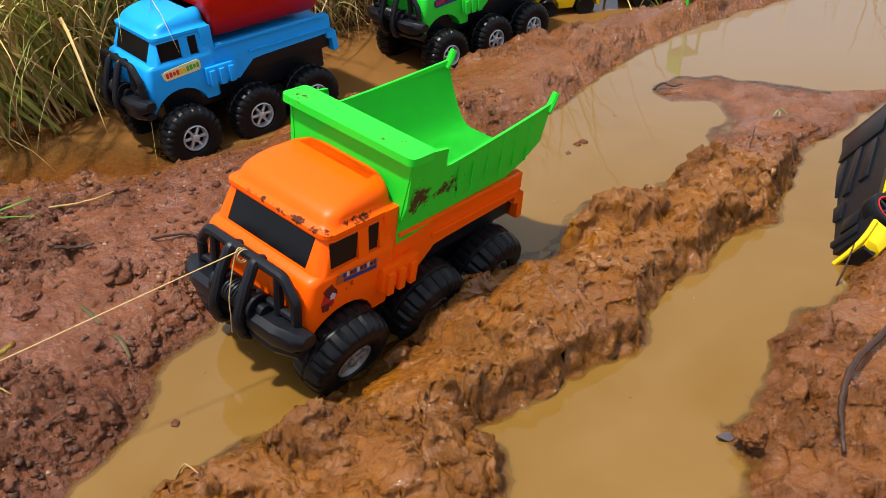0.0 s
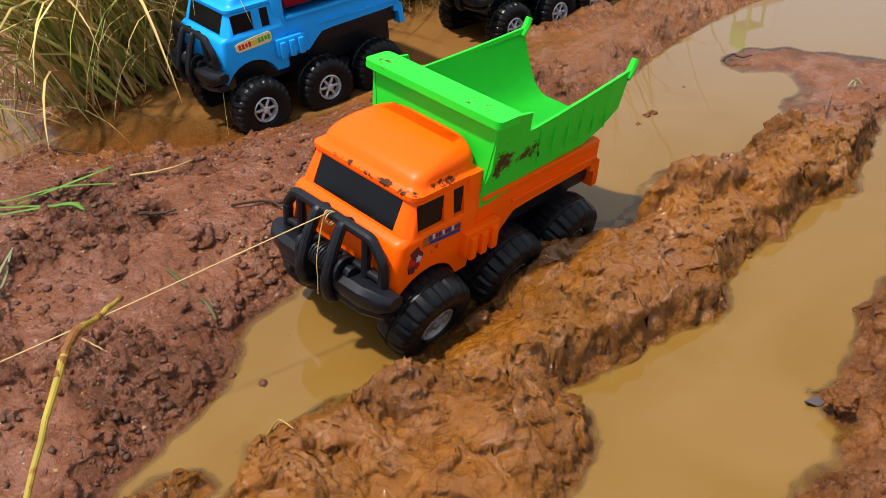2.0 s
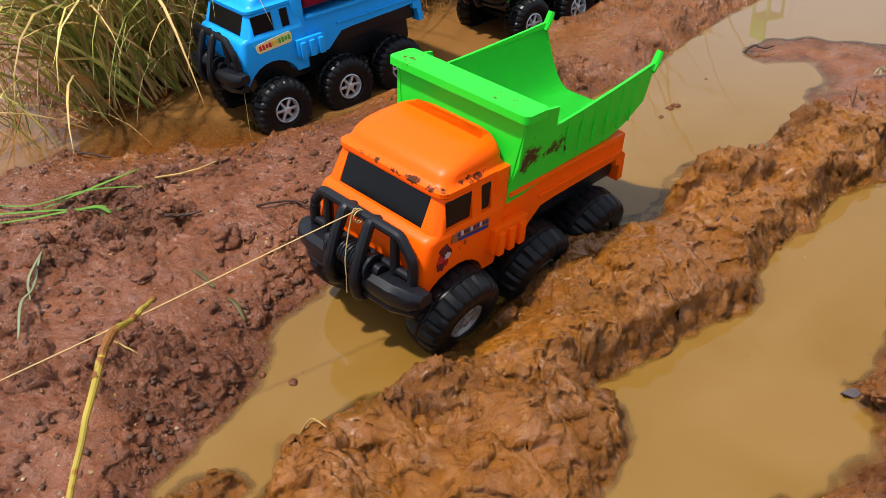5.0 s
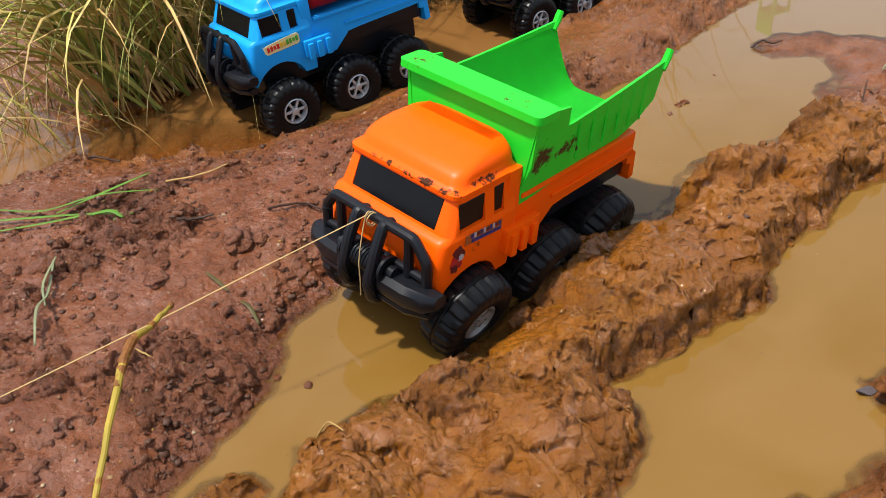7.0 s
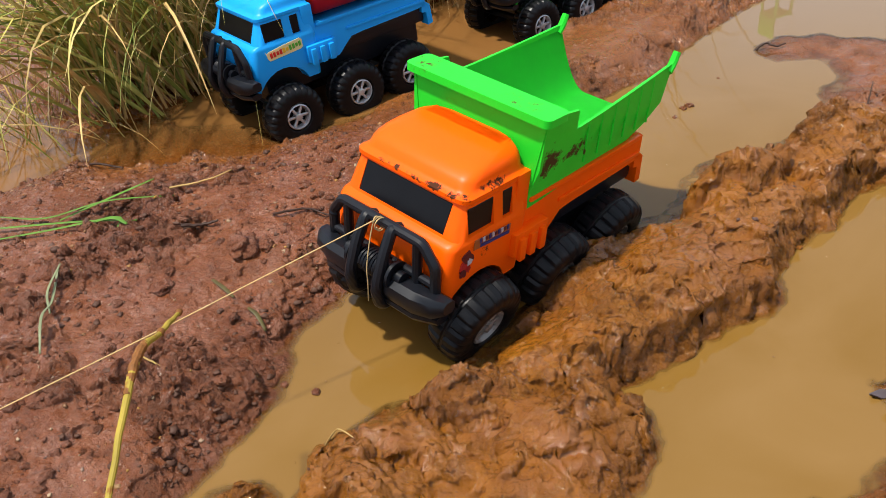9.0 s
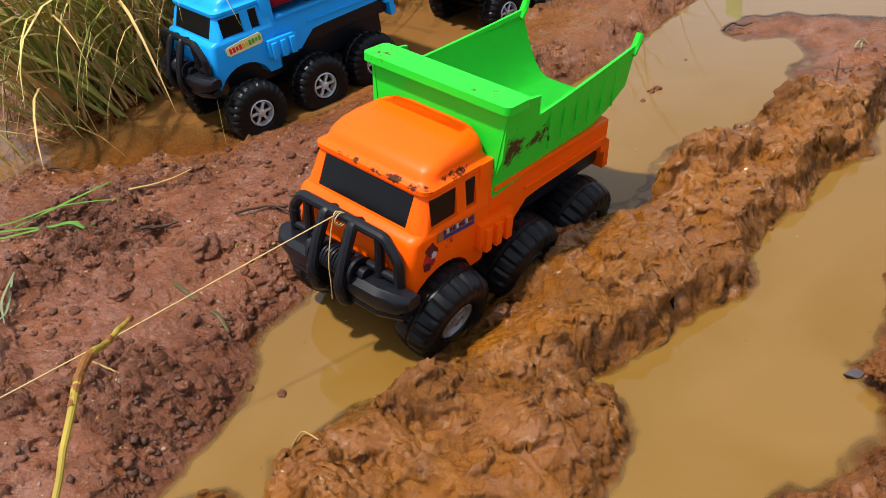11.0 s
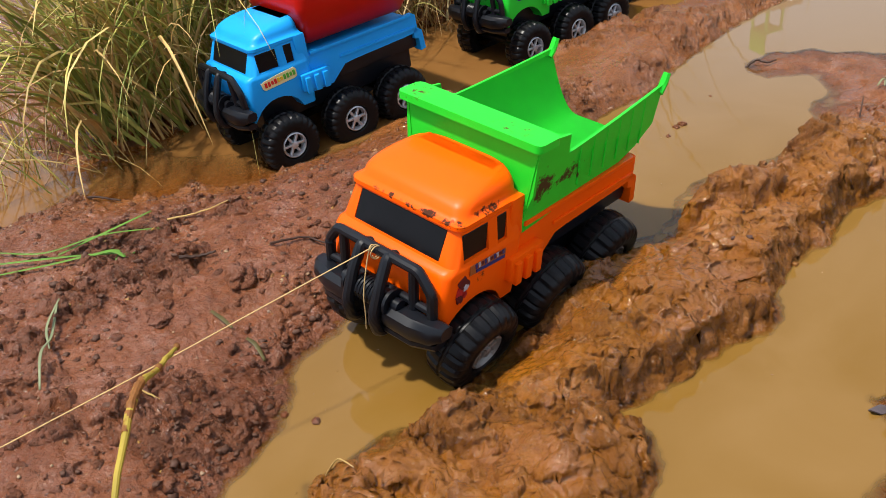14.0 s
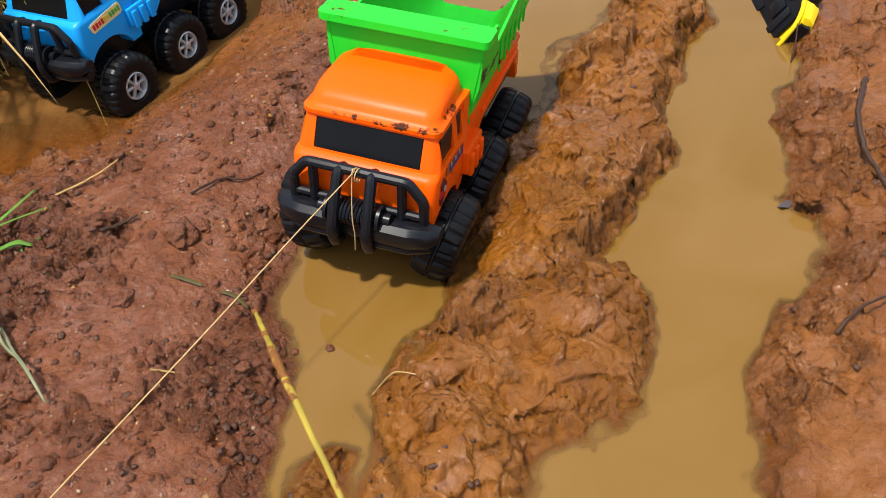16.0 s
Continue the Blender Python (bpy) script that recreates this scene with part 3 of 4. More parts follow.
def toy_truck(name, place, heading, pitch, roll, paint, label, load, sticker, camber=0.0, hub_z=.042, scale=1.0):
    truck = new(name)
    cab = new("cab")
    cab.parent = truck
    bm = bmesh.new()
    cab_mesh(bm)
    shell = part("cab_shell", bm, paint, cab)
    bm = bmesh.new()                                      # wheel arch
    for s in (-1, 1):
        loft(bm, [[(-.026 + .055 * math.cos(radians(a)), s * y, .052 + .055 * math.sin(radians(a))) for a in range(0, 360, 15)] for y in (.050, .12)])
    carve(shell, bm)
    bm = bmesh.new()
    box(bm, .0085, 0, .1775, .005, .130, .036, 0, Matrix.Rotation(-.36, 4, "Y"))
    for s in (-1, 1):
        box(bm, -.023, s * .085, .1765, .042, .005, .034, 0)
        box(bm, -.068, s * .085, .1765, .017, .005, .034, 0)
    carve(shell, bm)
    bm = bmesh.new()
    box(bm, .0075, 0, .177, .002, .129, .037, .0008, Matrix.Rotation(-.36, 4, "Y"), 1)
    part("windscreen", bm, GLASS, cab, "black film windscreen")
    for s in (-1, 1):
        for cx, w in ((-.023, .041), (-.068, .016)):
            bm = bmesh.new()
            box(bm, cx, s * .0822, .1765, w, .002, .033, .0006, None, 1)
            part("side_window", bm, GLASS, cab, "black film side window")
    # rear column of the cab
    for s in (-1, 1):
        bm = bmesh.new()
        box(bm, -.0945, s * .0805, .176, .024, .010, .056, .003)
        part("rear_pillar", bm, paint, cab)
    if sticker:
        for s in (-1, 1):
            st = new("sticker")
            st.parent = cab
            slant = Matrix.Rotation(radians(-4), 4, "Y")
            if paint is ORANGE:                           # torn strip with a blotched emblem at its front end
                bm = bmesh.new()
                box(bm, -.040, s * .0899, .146, .062, .0010, .013, .0004, slant, 1)
                part("sticker_backing", bm, sticker[2], st, "torn printed paper sticker")
                bm = bmesh.new()
                box(bm, -.044, s * .0906, .1425, .050, .0008, .004, 0, slant, 1)
                part("print_bar", bm, sticker[0], st)
                for k in range(10):
                    bm = bmesh.new()
                    box(bm, -.066 + .0052 * k, s * .0906, .1480 + .0003 * k, .0034, .0008, .006 - .0015 * (k % 3 == 1), 0, slant @ Matrix.Rotation(radians(14), 4, "Y"), 1)
                    part("print_bar", bm, sticker[(0, 3, 4)[k % 3]], st)
                z = random.Random(11)
                for cx, cz, r, c in ((.000, .136, .0095, 3), (.003, .127, .0085, 1), (-.003, .131, .0050, 4), (.006, .119, .0060, 3), (-.002, .121, .0050, 1), (.004, .139, .0035, 2)):
                    bm = bmesh.new()
                    ring = [(cx + r * z.uniform(.6, 1.15) * math.cos(a), cz + r * z.uniform(.6, 1.15) * math.sin(a)) for a in [math.pi * i / 7 for i in range(14)]]
                    loft(bm, [[(x, s * y, zz) for x, zz in ring] for y in (.0885, .0898 + .0003 * c)])
                    part("sticker_blotch", bm, sticker[c], st)
            else:
                bm = bmesh.new()
                loft(bm, [[(x, s * y, zz) for x, zz in ((-.072, .135), (-.068, .132), (-.004, .128), (.000, .132), (.001, .142), (-.004, .145), (-.034, .149), (-.068, .152), (-.072, .148))] for y in (.0885, .0902)])
                part("sticker_backing", bm, sticker[0], st, "printed paper sticker")
                for k in range(10):
                    bm = bmesh.new()
                    box(bm, -.0665 + .0066 * k, s * .0906, .1425 - .0006 * k, .0048, .0008, .0095 - .0025 * (k % 3 == 1), .0006, slant @ Matrix.Rotation(radians(10), 4, "Y"), 1)
                    part("print_bar", bm, sticker[2 if k < 4 else 1 if k > 5 else 3], st)
    # frame behind the cab
    for s in (-1, 1):
        bm = bmesh.new()
        loft(bm, [[(x, s * y, z) for x, z in ((-.104, .166), (-.348, .166), (-.356, .160), (-.358, .126), (-.325, .124), (-.205, .121), (-.180, .119), (-.148, .092), (-.104, .090))] for y in (.076, .083)])
        part("frame_side", bm, paint, truck)
        bm = bmesh.new()
        box(bm, -.226, s * .0855, .1635, .236, .006, .0065, .0018)
        part("frame_rail", bm, paint, truck)
        bm = bmesh.new()
        box(bm, -.262, s * .0842, .1365, .180, .004, .005, .0015)
        part("lower_rail", bm, paint, truck)
        bm = bmesh.new()                                  # ribbed step box
        box(bm, -.108, s * .089, .116, .062, .014, .032, .003)
        for k in (-1, 0, 1):
            box(bm, -.107 + .019 * k, s * .0975, .111, .011, .007, .030, .002)
        part("step_box", bm, paint, truck)
        bm = bmesh.new()
        loft(bm, [[(x, s * y, z) for x, z in ((-.348, .134), (-.360, .132), (-.368, .126), (-.372, .088), (-.360, .086), (-.358, .112), (-.348, .114))] for y in (.060, .083)])
        part("tail_hook", bm, paint, truck)
    bm = bmesh.new()
    box(bm, -.228, 0, .150, .246, .156, .012, .003)
    part("frame_deck", bm, paint, truck)
    bm = bmesh.new()
    box(bm, -.176, 0, .085, .350, .110, .075, .006)
    for x in AXLES:
        tube(bm, [(x, -.085, hub_z), (x, .085, hub_z)], .010)
        box(bm, x, 0, .052, .045, .080, .035, .006)
    box(bm, -.262, 0, .118, .19, .150, .050, .006)
    part("chassis", bm, BLACK, truck, "black plastic chassis with axles")
    for x in AXLES:
        for s in (-1, 1):
            wheel(truck, x, s * .087, s, camber, hub_z, MUDDY_SILVER if paint is ORANGE else SILVER)
    # bumper and bull bar
    bumper = new("bumper")
    bumper.parent = truck
    bm = bmesh.new()
    face = [(.5, 1), (.95, .55), (1, -.2), (.7, -.95), (-.6, -1), (-1, -.4), (-1, .6), (-.5, 1)]
    for s in (-1, 1):
        loft(bm, bevel_loops([(s * .018, .050, .093, .015, .0135), (s * .066, .049, .093, .0155, .0140), (s * .090, .044, .094, .014, .0125), (s * .101, .038, .095, .009, .008)], face))
        loft(bm, bevel_loops([(s * .018, .049, .074, .011, .0065), (s * .066, .048, .074, .011, .0065), (s * .092, .038, .074, .009, .0055)], face))
    box(bm, .024, 0, .090, .03, .16, .018, .003)
    part("bumper_bar", bm, BLACK, bumper, "black plastic bumper")
    bm = bmesh.new()
    tube(bm, bend([(.038, -.080, .100), (.040, -.080, .136), (.042, -.062, .160), (.042, .062, .160), (.040, .080, .136), (.038, .080, .100)], .006, 3), .0062)
    tube(bm, [(.039, -.080, .114), (.039, .080, .114)], .0050)
    for s in (-1, 1):
        tube(bm, bend([(.042, s * .054, .160), (.040, s * .054, .112), (.040, s * .054, .096)], .008), .0058)
        tube(bm, bend([(.034, s * .019, .156), (.046, s * .020, .162), (.060, s * .021, .128), (.070, s * .021, .092), (.062, s * .021, .066), (.046, s * .021, .066)], .010), .0068)
    part("bull_bar", bm, BLACK, bumper, "black tubular bull bar")
    bm = bmesh.new()
    tube(bm, [(.050, -.034, .108), (.050, .034, .108)], .012, 16)
    for s in (-1, 1):
        tube(bm, [(.050, s * .030, .108), (.050, s * .034, .108)], .017, 16)
        tube(bm, [(.050, s * .034, .108), (.050, s * .044, .108)], .008, 12)
    box(bm, .042, 0, .090, .026, .04, .030, .004)
    winch = part("winch", bm, BLACK, bumper, "black winch drum")
    bm = bmesh.new()
    tube(bm, [(.050 + .0135 * math.cos(2 * math.pi * i / 14), -.018 + .0045 * i / 14, .108 + .0135 * math.sin(2 * math.pi * i / 14)) for i in range(14 * 8)], .0021, 6)
    part("winch_cord", bm, BLACK, winch, "black moulded cord coil")
    load(truck)
    truck.matrix_world = Matrix.Translation(place) @ Matrix.Rotation(radians(heading), 4, "Z") @ Matrix.Rotation(radians(pitch), 4, "Y") @ Matrix.Rotation(radians(roll), 4, "X") @ Matrix.Scale(scale, 4)
    return tagged(truck, label, "toy truck", "toy trucks in the puddles")


def dump_bed(truck):
    """A trough with a canopy lip over the cab, notched sides and swept-up tail horns."""
    bed = new("dump_bed")
    bed.parent = truck

    def section(x, top, half, floor):
        pts = []
        for s in (-1, 1):
            row = []
            for k in range(13):
                t = k / 12
                y = half - (half - .030) * (t ** 1.0)
                z = floor + (top - floor) * (1 - math.sin(t * math.pi / 2)) ** 1.15
                row.append((x, s * y, z))
            pts.append(row)
        return pts[0] + pts[1][::-1]

    th = .0035

    def rim(x):
        return .2395 + .016 * max(0, (-.163 - x) / .225) ** 1.3

    xs = [-.106, -.125, -.150, -.1629, -.1631, -.20, -.24, -.28, -.32, -.345, -.365, -.385]
    outer = []
    for x in xs:
        t = (x + .106) / (-.279)
        outer.append(section(x, .262 if x > -.163 else rim(x), .098 - .010 * t, .166 + .006 * max(0, t - .5) / .5))
    bm = bmesh.new()
    loft(bm, outer, False, False)
    bmesh.ops.solidify(bm, geom=bm.faces[:], thickness=-th)
    part("trough", bm, GREEN, bed, "bright green trough with a curved floor")
    bm = bmesh.new()                                      # front wall
    wall = [(-.105, y, z) for y, z in ((-.078, .150), (.078, .150), (.096, .205), (.099, .265), (-.099, .265), (-.096, .205))]
    loft(bm, [wall, [(x - .0045, y, z) for x, y, z in wall]])
    part("front_wall", bm, GREEN, bed)
    bm = bmesh.new()                                      # canopy lip
    loft(bm, [rounded(-.136, -.095, .106, .008, z) for z in (.2625, .2705, .272)])
    part("canopy_lip", bm, GREEN, bed)
    for s in (-1, 1):
        bm = bmesh.new()                                  # outer skirt with ribs
        side = [(-.104, .150), (-.104, .267), (-.130, .267), (-.163, .263), (-.163, .2395), (-.22, rim(-.22)), (-.28, rim(-.28)), (-.34, rim(-.34)), (-.386, rim(-.386)), (-.372, .205), (-.345, .180), (-.310, .164), (-.26, .156)]

        def out(x, z, inset):
            return s * (.0995 - inset - .010 * max(0, (-.163 - x) / .22) - (.016 * (.2 - z) / .05 if z < .2 else 0))
        loft(bm, [[(x, out(x, z, 0), z) for x, z in side], [(x, out(x, z, .0035), z) for x, z in side]])
        wall = part("side_wall", bm, GREEN, bed)
        for x in (-.19, -.22, -.25, -.28, -.31, -.34):
            bm = bmesh.new()
            zc = (rim(x) + .172) / 2
            box(bm, x, out(x, .21, .0006), zc + .006, .0018, .003, rim(x) - .19, .0008, None, 1)
            part("rib", bm, GREEN, wall)
        bm = bmesh.new()
        tube(bm, bend([(-.380, s * .0875, .244), (-.388, s * .0875, .253), (-.394, s * .0875, .268)], .006), [.0058] + [.0055] * 6 + [.0048], 8)
        part("tail_horn", bm, GREEN, bed)


def red_hopper(truck):
    bm = bmesh.new()
    secs = []
    for z, half, x0, x1, r in ((.172, .060, -.335, -.122, .006), (.176, .066, -.340, -.118, .008), (.235, .103, -.362, -.098, .014), (.250, .106, -.364, -.096, .016), (.290, .102, -.360, -.100, .018), (.312, .080, -.345, -.118, .02), (.316, .070, -.340, -.125, .02)):
        secs.append(rounded(x0, x1, half, r, z))
    loft(bm, secs)
    hop = part("hopper", bm, RED, truck, "glossy dark red hopper body")
    for s in (-1, 1):
        bm = bmesh.new()
        box(bm, -.22, s * .1035, .268, .10, .006, .020, .002, Matrix.Rotation(s * .09, 4, "X"))
        part("side_panel", bm, RED, hop)
    bm = bmesh.new()
    loft(bm, [[(-.15 + r * math.cos(radians(a)), r * math.sin(radians(a)), z) for a in range(0, 360, 15)] for z, r in ((.312, .040), (.335, .040), (.338, .036))])
    part("filler_neck", bm, RED, hop)


def green_box(truck):
    bm = bmesh.new()
    loft(bm, [rounded(-.350, -.112, h, .012, z) for z, h in ((.170, .078), (.180, .092), (.270, .098), (.276, .094))])
    part("cargo_box", bm, BLACK, truck, "black cargo box")


orange_truck = toy_truck("toy_dump_truck", (-.151, .805, .009), -127.7, -5.8, -7.4, ORANGE, "mud-smeared orange plastic toy dump truck with green bed in flooded rut", dump_bed, STICK_DARK, -15, .042, .97)
blue_truck = toy_truck("toy_tank_truck", (-0.476, 1.386, .018), -136.9, 0, 0, BLUE, "clean sky-blue plastic toy truck with red hopper in muddy water", red_hopper, STICK_LIGHT, 0, .017, .92)
green_truck = toy_truck("toy_box_truck", (-0.054, 1.748, .014), -137.5, 0, 0, LEAF_GREEN, "bright green plastic toy truck with black tyres, in a muddy puddle", green_box, STICK_DARK, 0, .017, .88)

# ---- yellow car in the water ----
def toy_car():
    car = new("toy_sports_car")
    bm = bmesh.new()
    rows = []
    for x, half, z0, z1, top in ((.183, .052, .016, .030, .040), (.178, .064, .012, .034, .044), (.150, .073, .010, .042, .042), (.110, .077, .010, .050, .046), (.060, .078, .010, .052, .050), (.0, .076, .010, .052, .052),
                                 (-.06, .077, .010, .056, .056), (-.12, .079, .011, .060, .062), (-.165, .076, .014, .058, .062), (-.180, .066, .020, .050, .056)):
        rows.append([(x, half, z0), (x, half + .001, (z0 + z1) / 2), (x, half - .006, z1), (x, half * .6, max(z1, top)), (x, 0, max(z1, top) + .002), (x, -half * .6, max(z1, top)), (x, -half + .006, z1), (x, -half - .001, (z0 + z1) / 2), (x, -half, z0)])
    loft(bm, rows)
    body = part("body", bm, YELLOW, car, "glossy yellow car body", 50)
    bm = bmesh.new()
    for x in (.115, -.115):
        for s in (-1, 1):
            loft(bm, [[(x + .033 * math.cos(radians(a)), s * y, .022 + .033 * math.sin(radians(a))) for a in range(0, 360, 15)] for y in (.050, .09)])
    carve(body, bm)
    bm = bmesh.new()
    loft(bm, [rounded(.185 - .37, .172, .070, .02, z) for z in (.004, .0095)])
    under = part("underbody", bm, BLACK, car, "black ribbed underbody")
    for cx, cy, sx, sy in ((-.13, 0, .07, .09), (-.03, .03, .10, .018), (-.03, -.03, .10, .018), (-.03, 0, .12, .014), (.07, .02, .04, .05), (.12, -.03, .03, .03), (.15, 0, .016, .10)):
        bm = bmesh.new()
        box(bm, cx, cy, .003, sx, sy, .005, .002)
        part("underbody_panel", bm, BLACK, under)
    bm = bmesh.new()
    loft(bm, [rounded(-.090, .055, .062, .02, .050), rounded(-.075, .030, .056, .02, .070), rounded(-.060, .005, .048, .02, .086), rounded(-.050, -.005, .042, .015, .089)])
    part("cabin", bm, GLASS, car, "dark tinted cabin")
    for s in (-1, 1):
        bm = bmesh.new()
        loft(bm, [[(.186, s * (.010 + .045 * k), z) for z in (.014, .030)] + [(.160, s * (.010 + .05 * k), z) for z in (.034, .012)] for k in (0, 1)])
        part("air_intake", bm, BLACK, car, "black front air intake")
        bm = bmesh.new()
        tube(bm, bend([(.150, s * .074, .008), (.180, s * .060, .007), (.192, s * .020, .007), (.192, 0, .007)], .02), .0035, 8)
        part("front_splitter", bm, YELLOW, car)
    for x in (.115, -.115):
        for s in (-1, 1):
            w = new("wheel")
            w.parent = car
            w.matrix_basis = Matrix.Translation((x, s * .066, .022)) @ (Matrix.Rotation(math.pi, 4, "Z") if s < 0 else Matrix())
            bm = bmesh.new()
            lathe(bm, [(-.012, .016), (-.012, .026), (-.008, .028), (.008, .028), (.012, .026), (.012, .021), (.008, .019)], 32)
            part("tyre", bm, RUBBER, w, "black tyre")
            bm = bmesh.new()
            lathe(bm, [(.0085, .0205), (.0125, .0205), (.0125, .0185), (.0085, .0180)], 32)
            part("rim_ring", bm, CAR_RED, w, "red rim ring")
            bm = bmesh.new()
            for k in range(5):
                m = Matrix.Rotation(2 * math.pi * k / 5, 4, "Y")
                box(bm, *(m @ Vector((.010, .009, 0))), .018, .004, .0055, .001, m, 1)
            lathe(bm, [(.004, .0185), (.004, .0001)], 20)
            part("rim", bm, BLACK, w, "black five-spoke rim")
    f, left, up = Vector((-.440, -.884, -.159)), Vector((-.437, .365, -.822)), Vector((.784, -.292, -.547))
    car.matrix_world = Matrix.Translation((.622, 1.156, .022)) @ Matrix((f, left, up)).transposed().to_4x4()
    return tagged(car, "yellow toy sports car tipped on its side, nose in water", "toy car")


CAR_RED = material("red_rim_plastic", (0.5, 0.02, 0.015), 0.35)
toy_car()


# ---- far toys, half out of view ----
def far_toy():
    toy = new("toy_flatbed_truck")
    bm = bmesh.new()
    loft(bm, [rounded(-.10, .06, h, .012, z) for z, h in ((.012, .050), (.030, .054), (.075, .054), (.085, .050))])
    body = part("body", bm, YELLOW, toy, "yellow plastic body")
    bm = bmesh.new()
    for x in (.03, -.06):
        for s in (-1, 1):
            loft(bm, [[(x + .028 * math.cos(radians(a)), s * y, .014 + .028 * math.sin(radians(a))) for a in range(0, 360, 20)] for y in (.035, .07)])
    carve(body, bm)
    bm = bmesh.new()
    loft(bm, [rounded(-.34, -.115, h, .006, z) for z, h in ((.030, .050), (.034, .052), (.056, .052))])
    part("flatbed", bm, GREY, toy, "grey flatbed")
    for x in (.03, -.06, -.20, -.28):
        for s in (-1, 1):
            bm = bmesh.new()
            lathe(bm, [(-.011, .0001), (-.011, .019), (-.008, .0215), (.008, .0215), (.011, .019), (.010, .010), (.008, .0001)], 24)
            bmesh.ops.translate(bm, verts=bm.verts[:], vec=(x, s * .047, .014))
            part("wheel", bm, RUBBER, toy, "black wheel")
    toy.matrix_world = Matrix.Translation((.255, 2.06, .004)) @ Matrix.Rotation(radians(-168), 4, "Z")
    tagged(toy, "yellow toy truck with grey flatbed in the far puddle", "toy truck", "toy trucks in the puddles")


far_toy()


def toy_chair():
    chair = new("toy_chair")
    bm = bmesh.new()
    box(bm, 0, 0, .045, .05, .05, .006, .002)
    part("seat", bm, LEAF_GREEN, chair)
    bm = bmesh.new()
    box(bm, -.024, 0, .072, .005, .048, .05, .002)
    part("backrest", bm, LEAF_GREEN, chair)
    for x in (-.021, .021):
        for y in (-.021, .021):
            bm = bmesh.new()
            tube(bm, [(x * 1.1, y * 1.1, -.01), (x, y, .044)], .0035, 8)
            part("leg", bm, LEAF_GREEN, chair)
    chair.matrix_world = Matrix.Translation((0.553, 1.989, height_at(0.553, 1.989))) @ Matrix.Rotation(.5, 4, "Z")
    tagged(chair, "small bright green plastic toy chair on the far mud", "toy chair")


toy_chair()


# ---- grass ----
def plant_material(name, stops):
    m = bpy.data.materials.new(name)
    m.use_nodes = True
    n, l = m.node_tree.nodes, m.node_tree.links
    b = n["Principled BSDF"]
    ge = n.new("ShaderNodeNewGeometry")
    r = n.new("ShaderNodeValToRGB")
    r.color_ramp.elements[0].color, r.color_ramp.elements[1].color = (*stops[0], 1), (*stops[-1], 1)
    for i, c in enumerate(stops[1:-1]):
        e = r.color_ramp.elements.new((i + 1) / (len(stops) - 1))
        e.color = (*c, 1)
    l.new(ge.outputs["Random Per Island"], r.inputs["Fac"])
    tc, no = n.new("ShaderNodeTexCoord"), n.new("ShaderNodeTexNoise")
    no.inputs["Scale"].default_value = 28
    l.new(tc.outputs["Object"], no.inputs["Vector"])
    hs = n.new("ShaderNodeHueSaturation")
    mr = n.new("ShaderNodeMapRange")
    mr.inputs[3].default_value, mr.inputs[4].default_value = 0.55, 1.4
    l.new(no.outputs["Fac"], mr.inputs[0])
    l.new(mr.outputs[0], hs.inputs["Value"])
    l.new(r.outputs["Color"], hs.inputs["Color"])
    l.new(hs.outputs[0], b.inputs["Base Color"])
    b.inputs["Roughness"].default_value = 0.5
    b.inputs["Specular IOR Level"].default_value = 0.3
    return m


def blade(verts, faces, root, lean, length, width, droop, rng, n=9):
    """One folded ribbon that rises along lean and droops over."""
    d, p = Vector(lean).normalized(), Vector(root)
    side = d.cross(Vector((rng.uniform(-1, 1), rng.uniform(-1, 1), .2))).normalized()
    base, step = len(verts), length / n
    for i in range(n + 1):
        t = i / n
        w = width * (1 - t) ** .6 * (.55 + .45 * min(1, t * 5)) + .0002
        keel = side.cross(d).normalized() * w * .3
        verts.extend([p - side * w / 2, p + keel, p + side * w / 2])
        if i < n:
            k = base + 3 * i
            faces.extend([(k, k + 1, k + 4, k + 3), (k + 1, k + 2, k + 5, k + 4)])
        p = p + d * step
        d = (d + Vector((0, 0, -droop * step * (.4 + 1.6 * t))) + Vector((rng.uniform(-.05, .05), rng.uniform(-.05, .05), 0))).normalized()


def grass(name, mat, label, roots, rng, length, width, droop, lean, spread):
    verts, faces = [], []
    for x, y in roots:
        tilt = Vector((lean[0] + rng.gauss(0, spread), lean[1] + rng.gauss(0, spread), 1))
        blade(verts, faces, (x, y, height_fast(x, y) - .01), tilt, rng.uniform(*length), rng.uniform(*width), rng.uniform(*droop), rng)
    me = bpy.data.meshes.new(name)
    me.from_pydata(verts, [], faces)
    me.materials.append(mat)
    me.shade_smooth()
    return tagged(new(name, me), label, "grass", kind="stuff")


_gz = gh


def height_fast(x, y):
    return max(float(_gz[min(np.searchsorted(gy, y), len(gy) - 1), min(np.searchsorted(gx, x), len(gx) - 1)]), -.03)


rng = random.Random(7)
TALL = plant_material("tall_grass_blades", [(.15, .19, .035), (.28, .31, .055), (.44, .40, .09), (.64, .47, .17), (.50, .31, .11), (.22, .23, .045)])
DRY = plant_material("dry_grass_blades", [(.60, .43, .19), (.44, .28, .10), (.70, .55, .28), (.26, .15, .06), (.32, .33, .09)])


def along(a, b, n, jitter):
    out = []
    for _ in range(n):
        t = rng.random()
        out.append((a[0] + (b[0] - a[0]) * t + rng.gauss(0, jitter), a[1] + (b[1] - a[1]) * t + rng.gauss(0, jitter)))
    return out


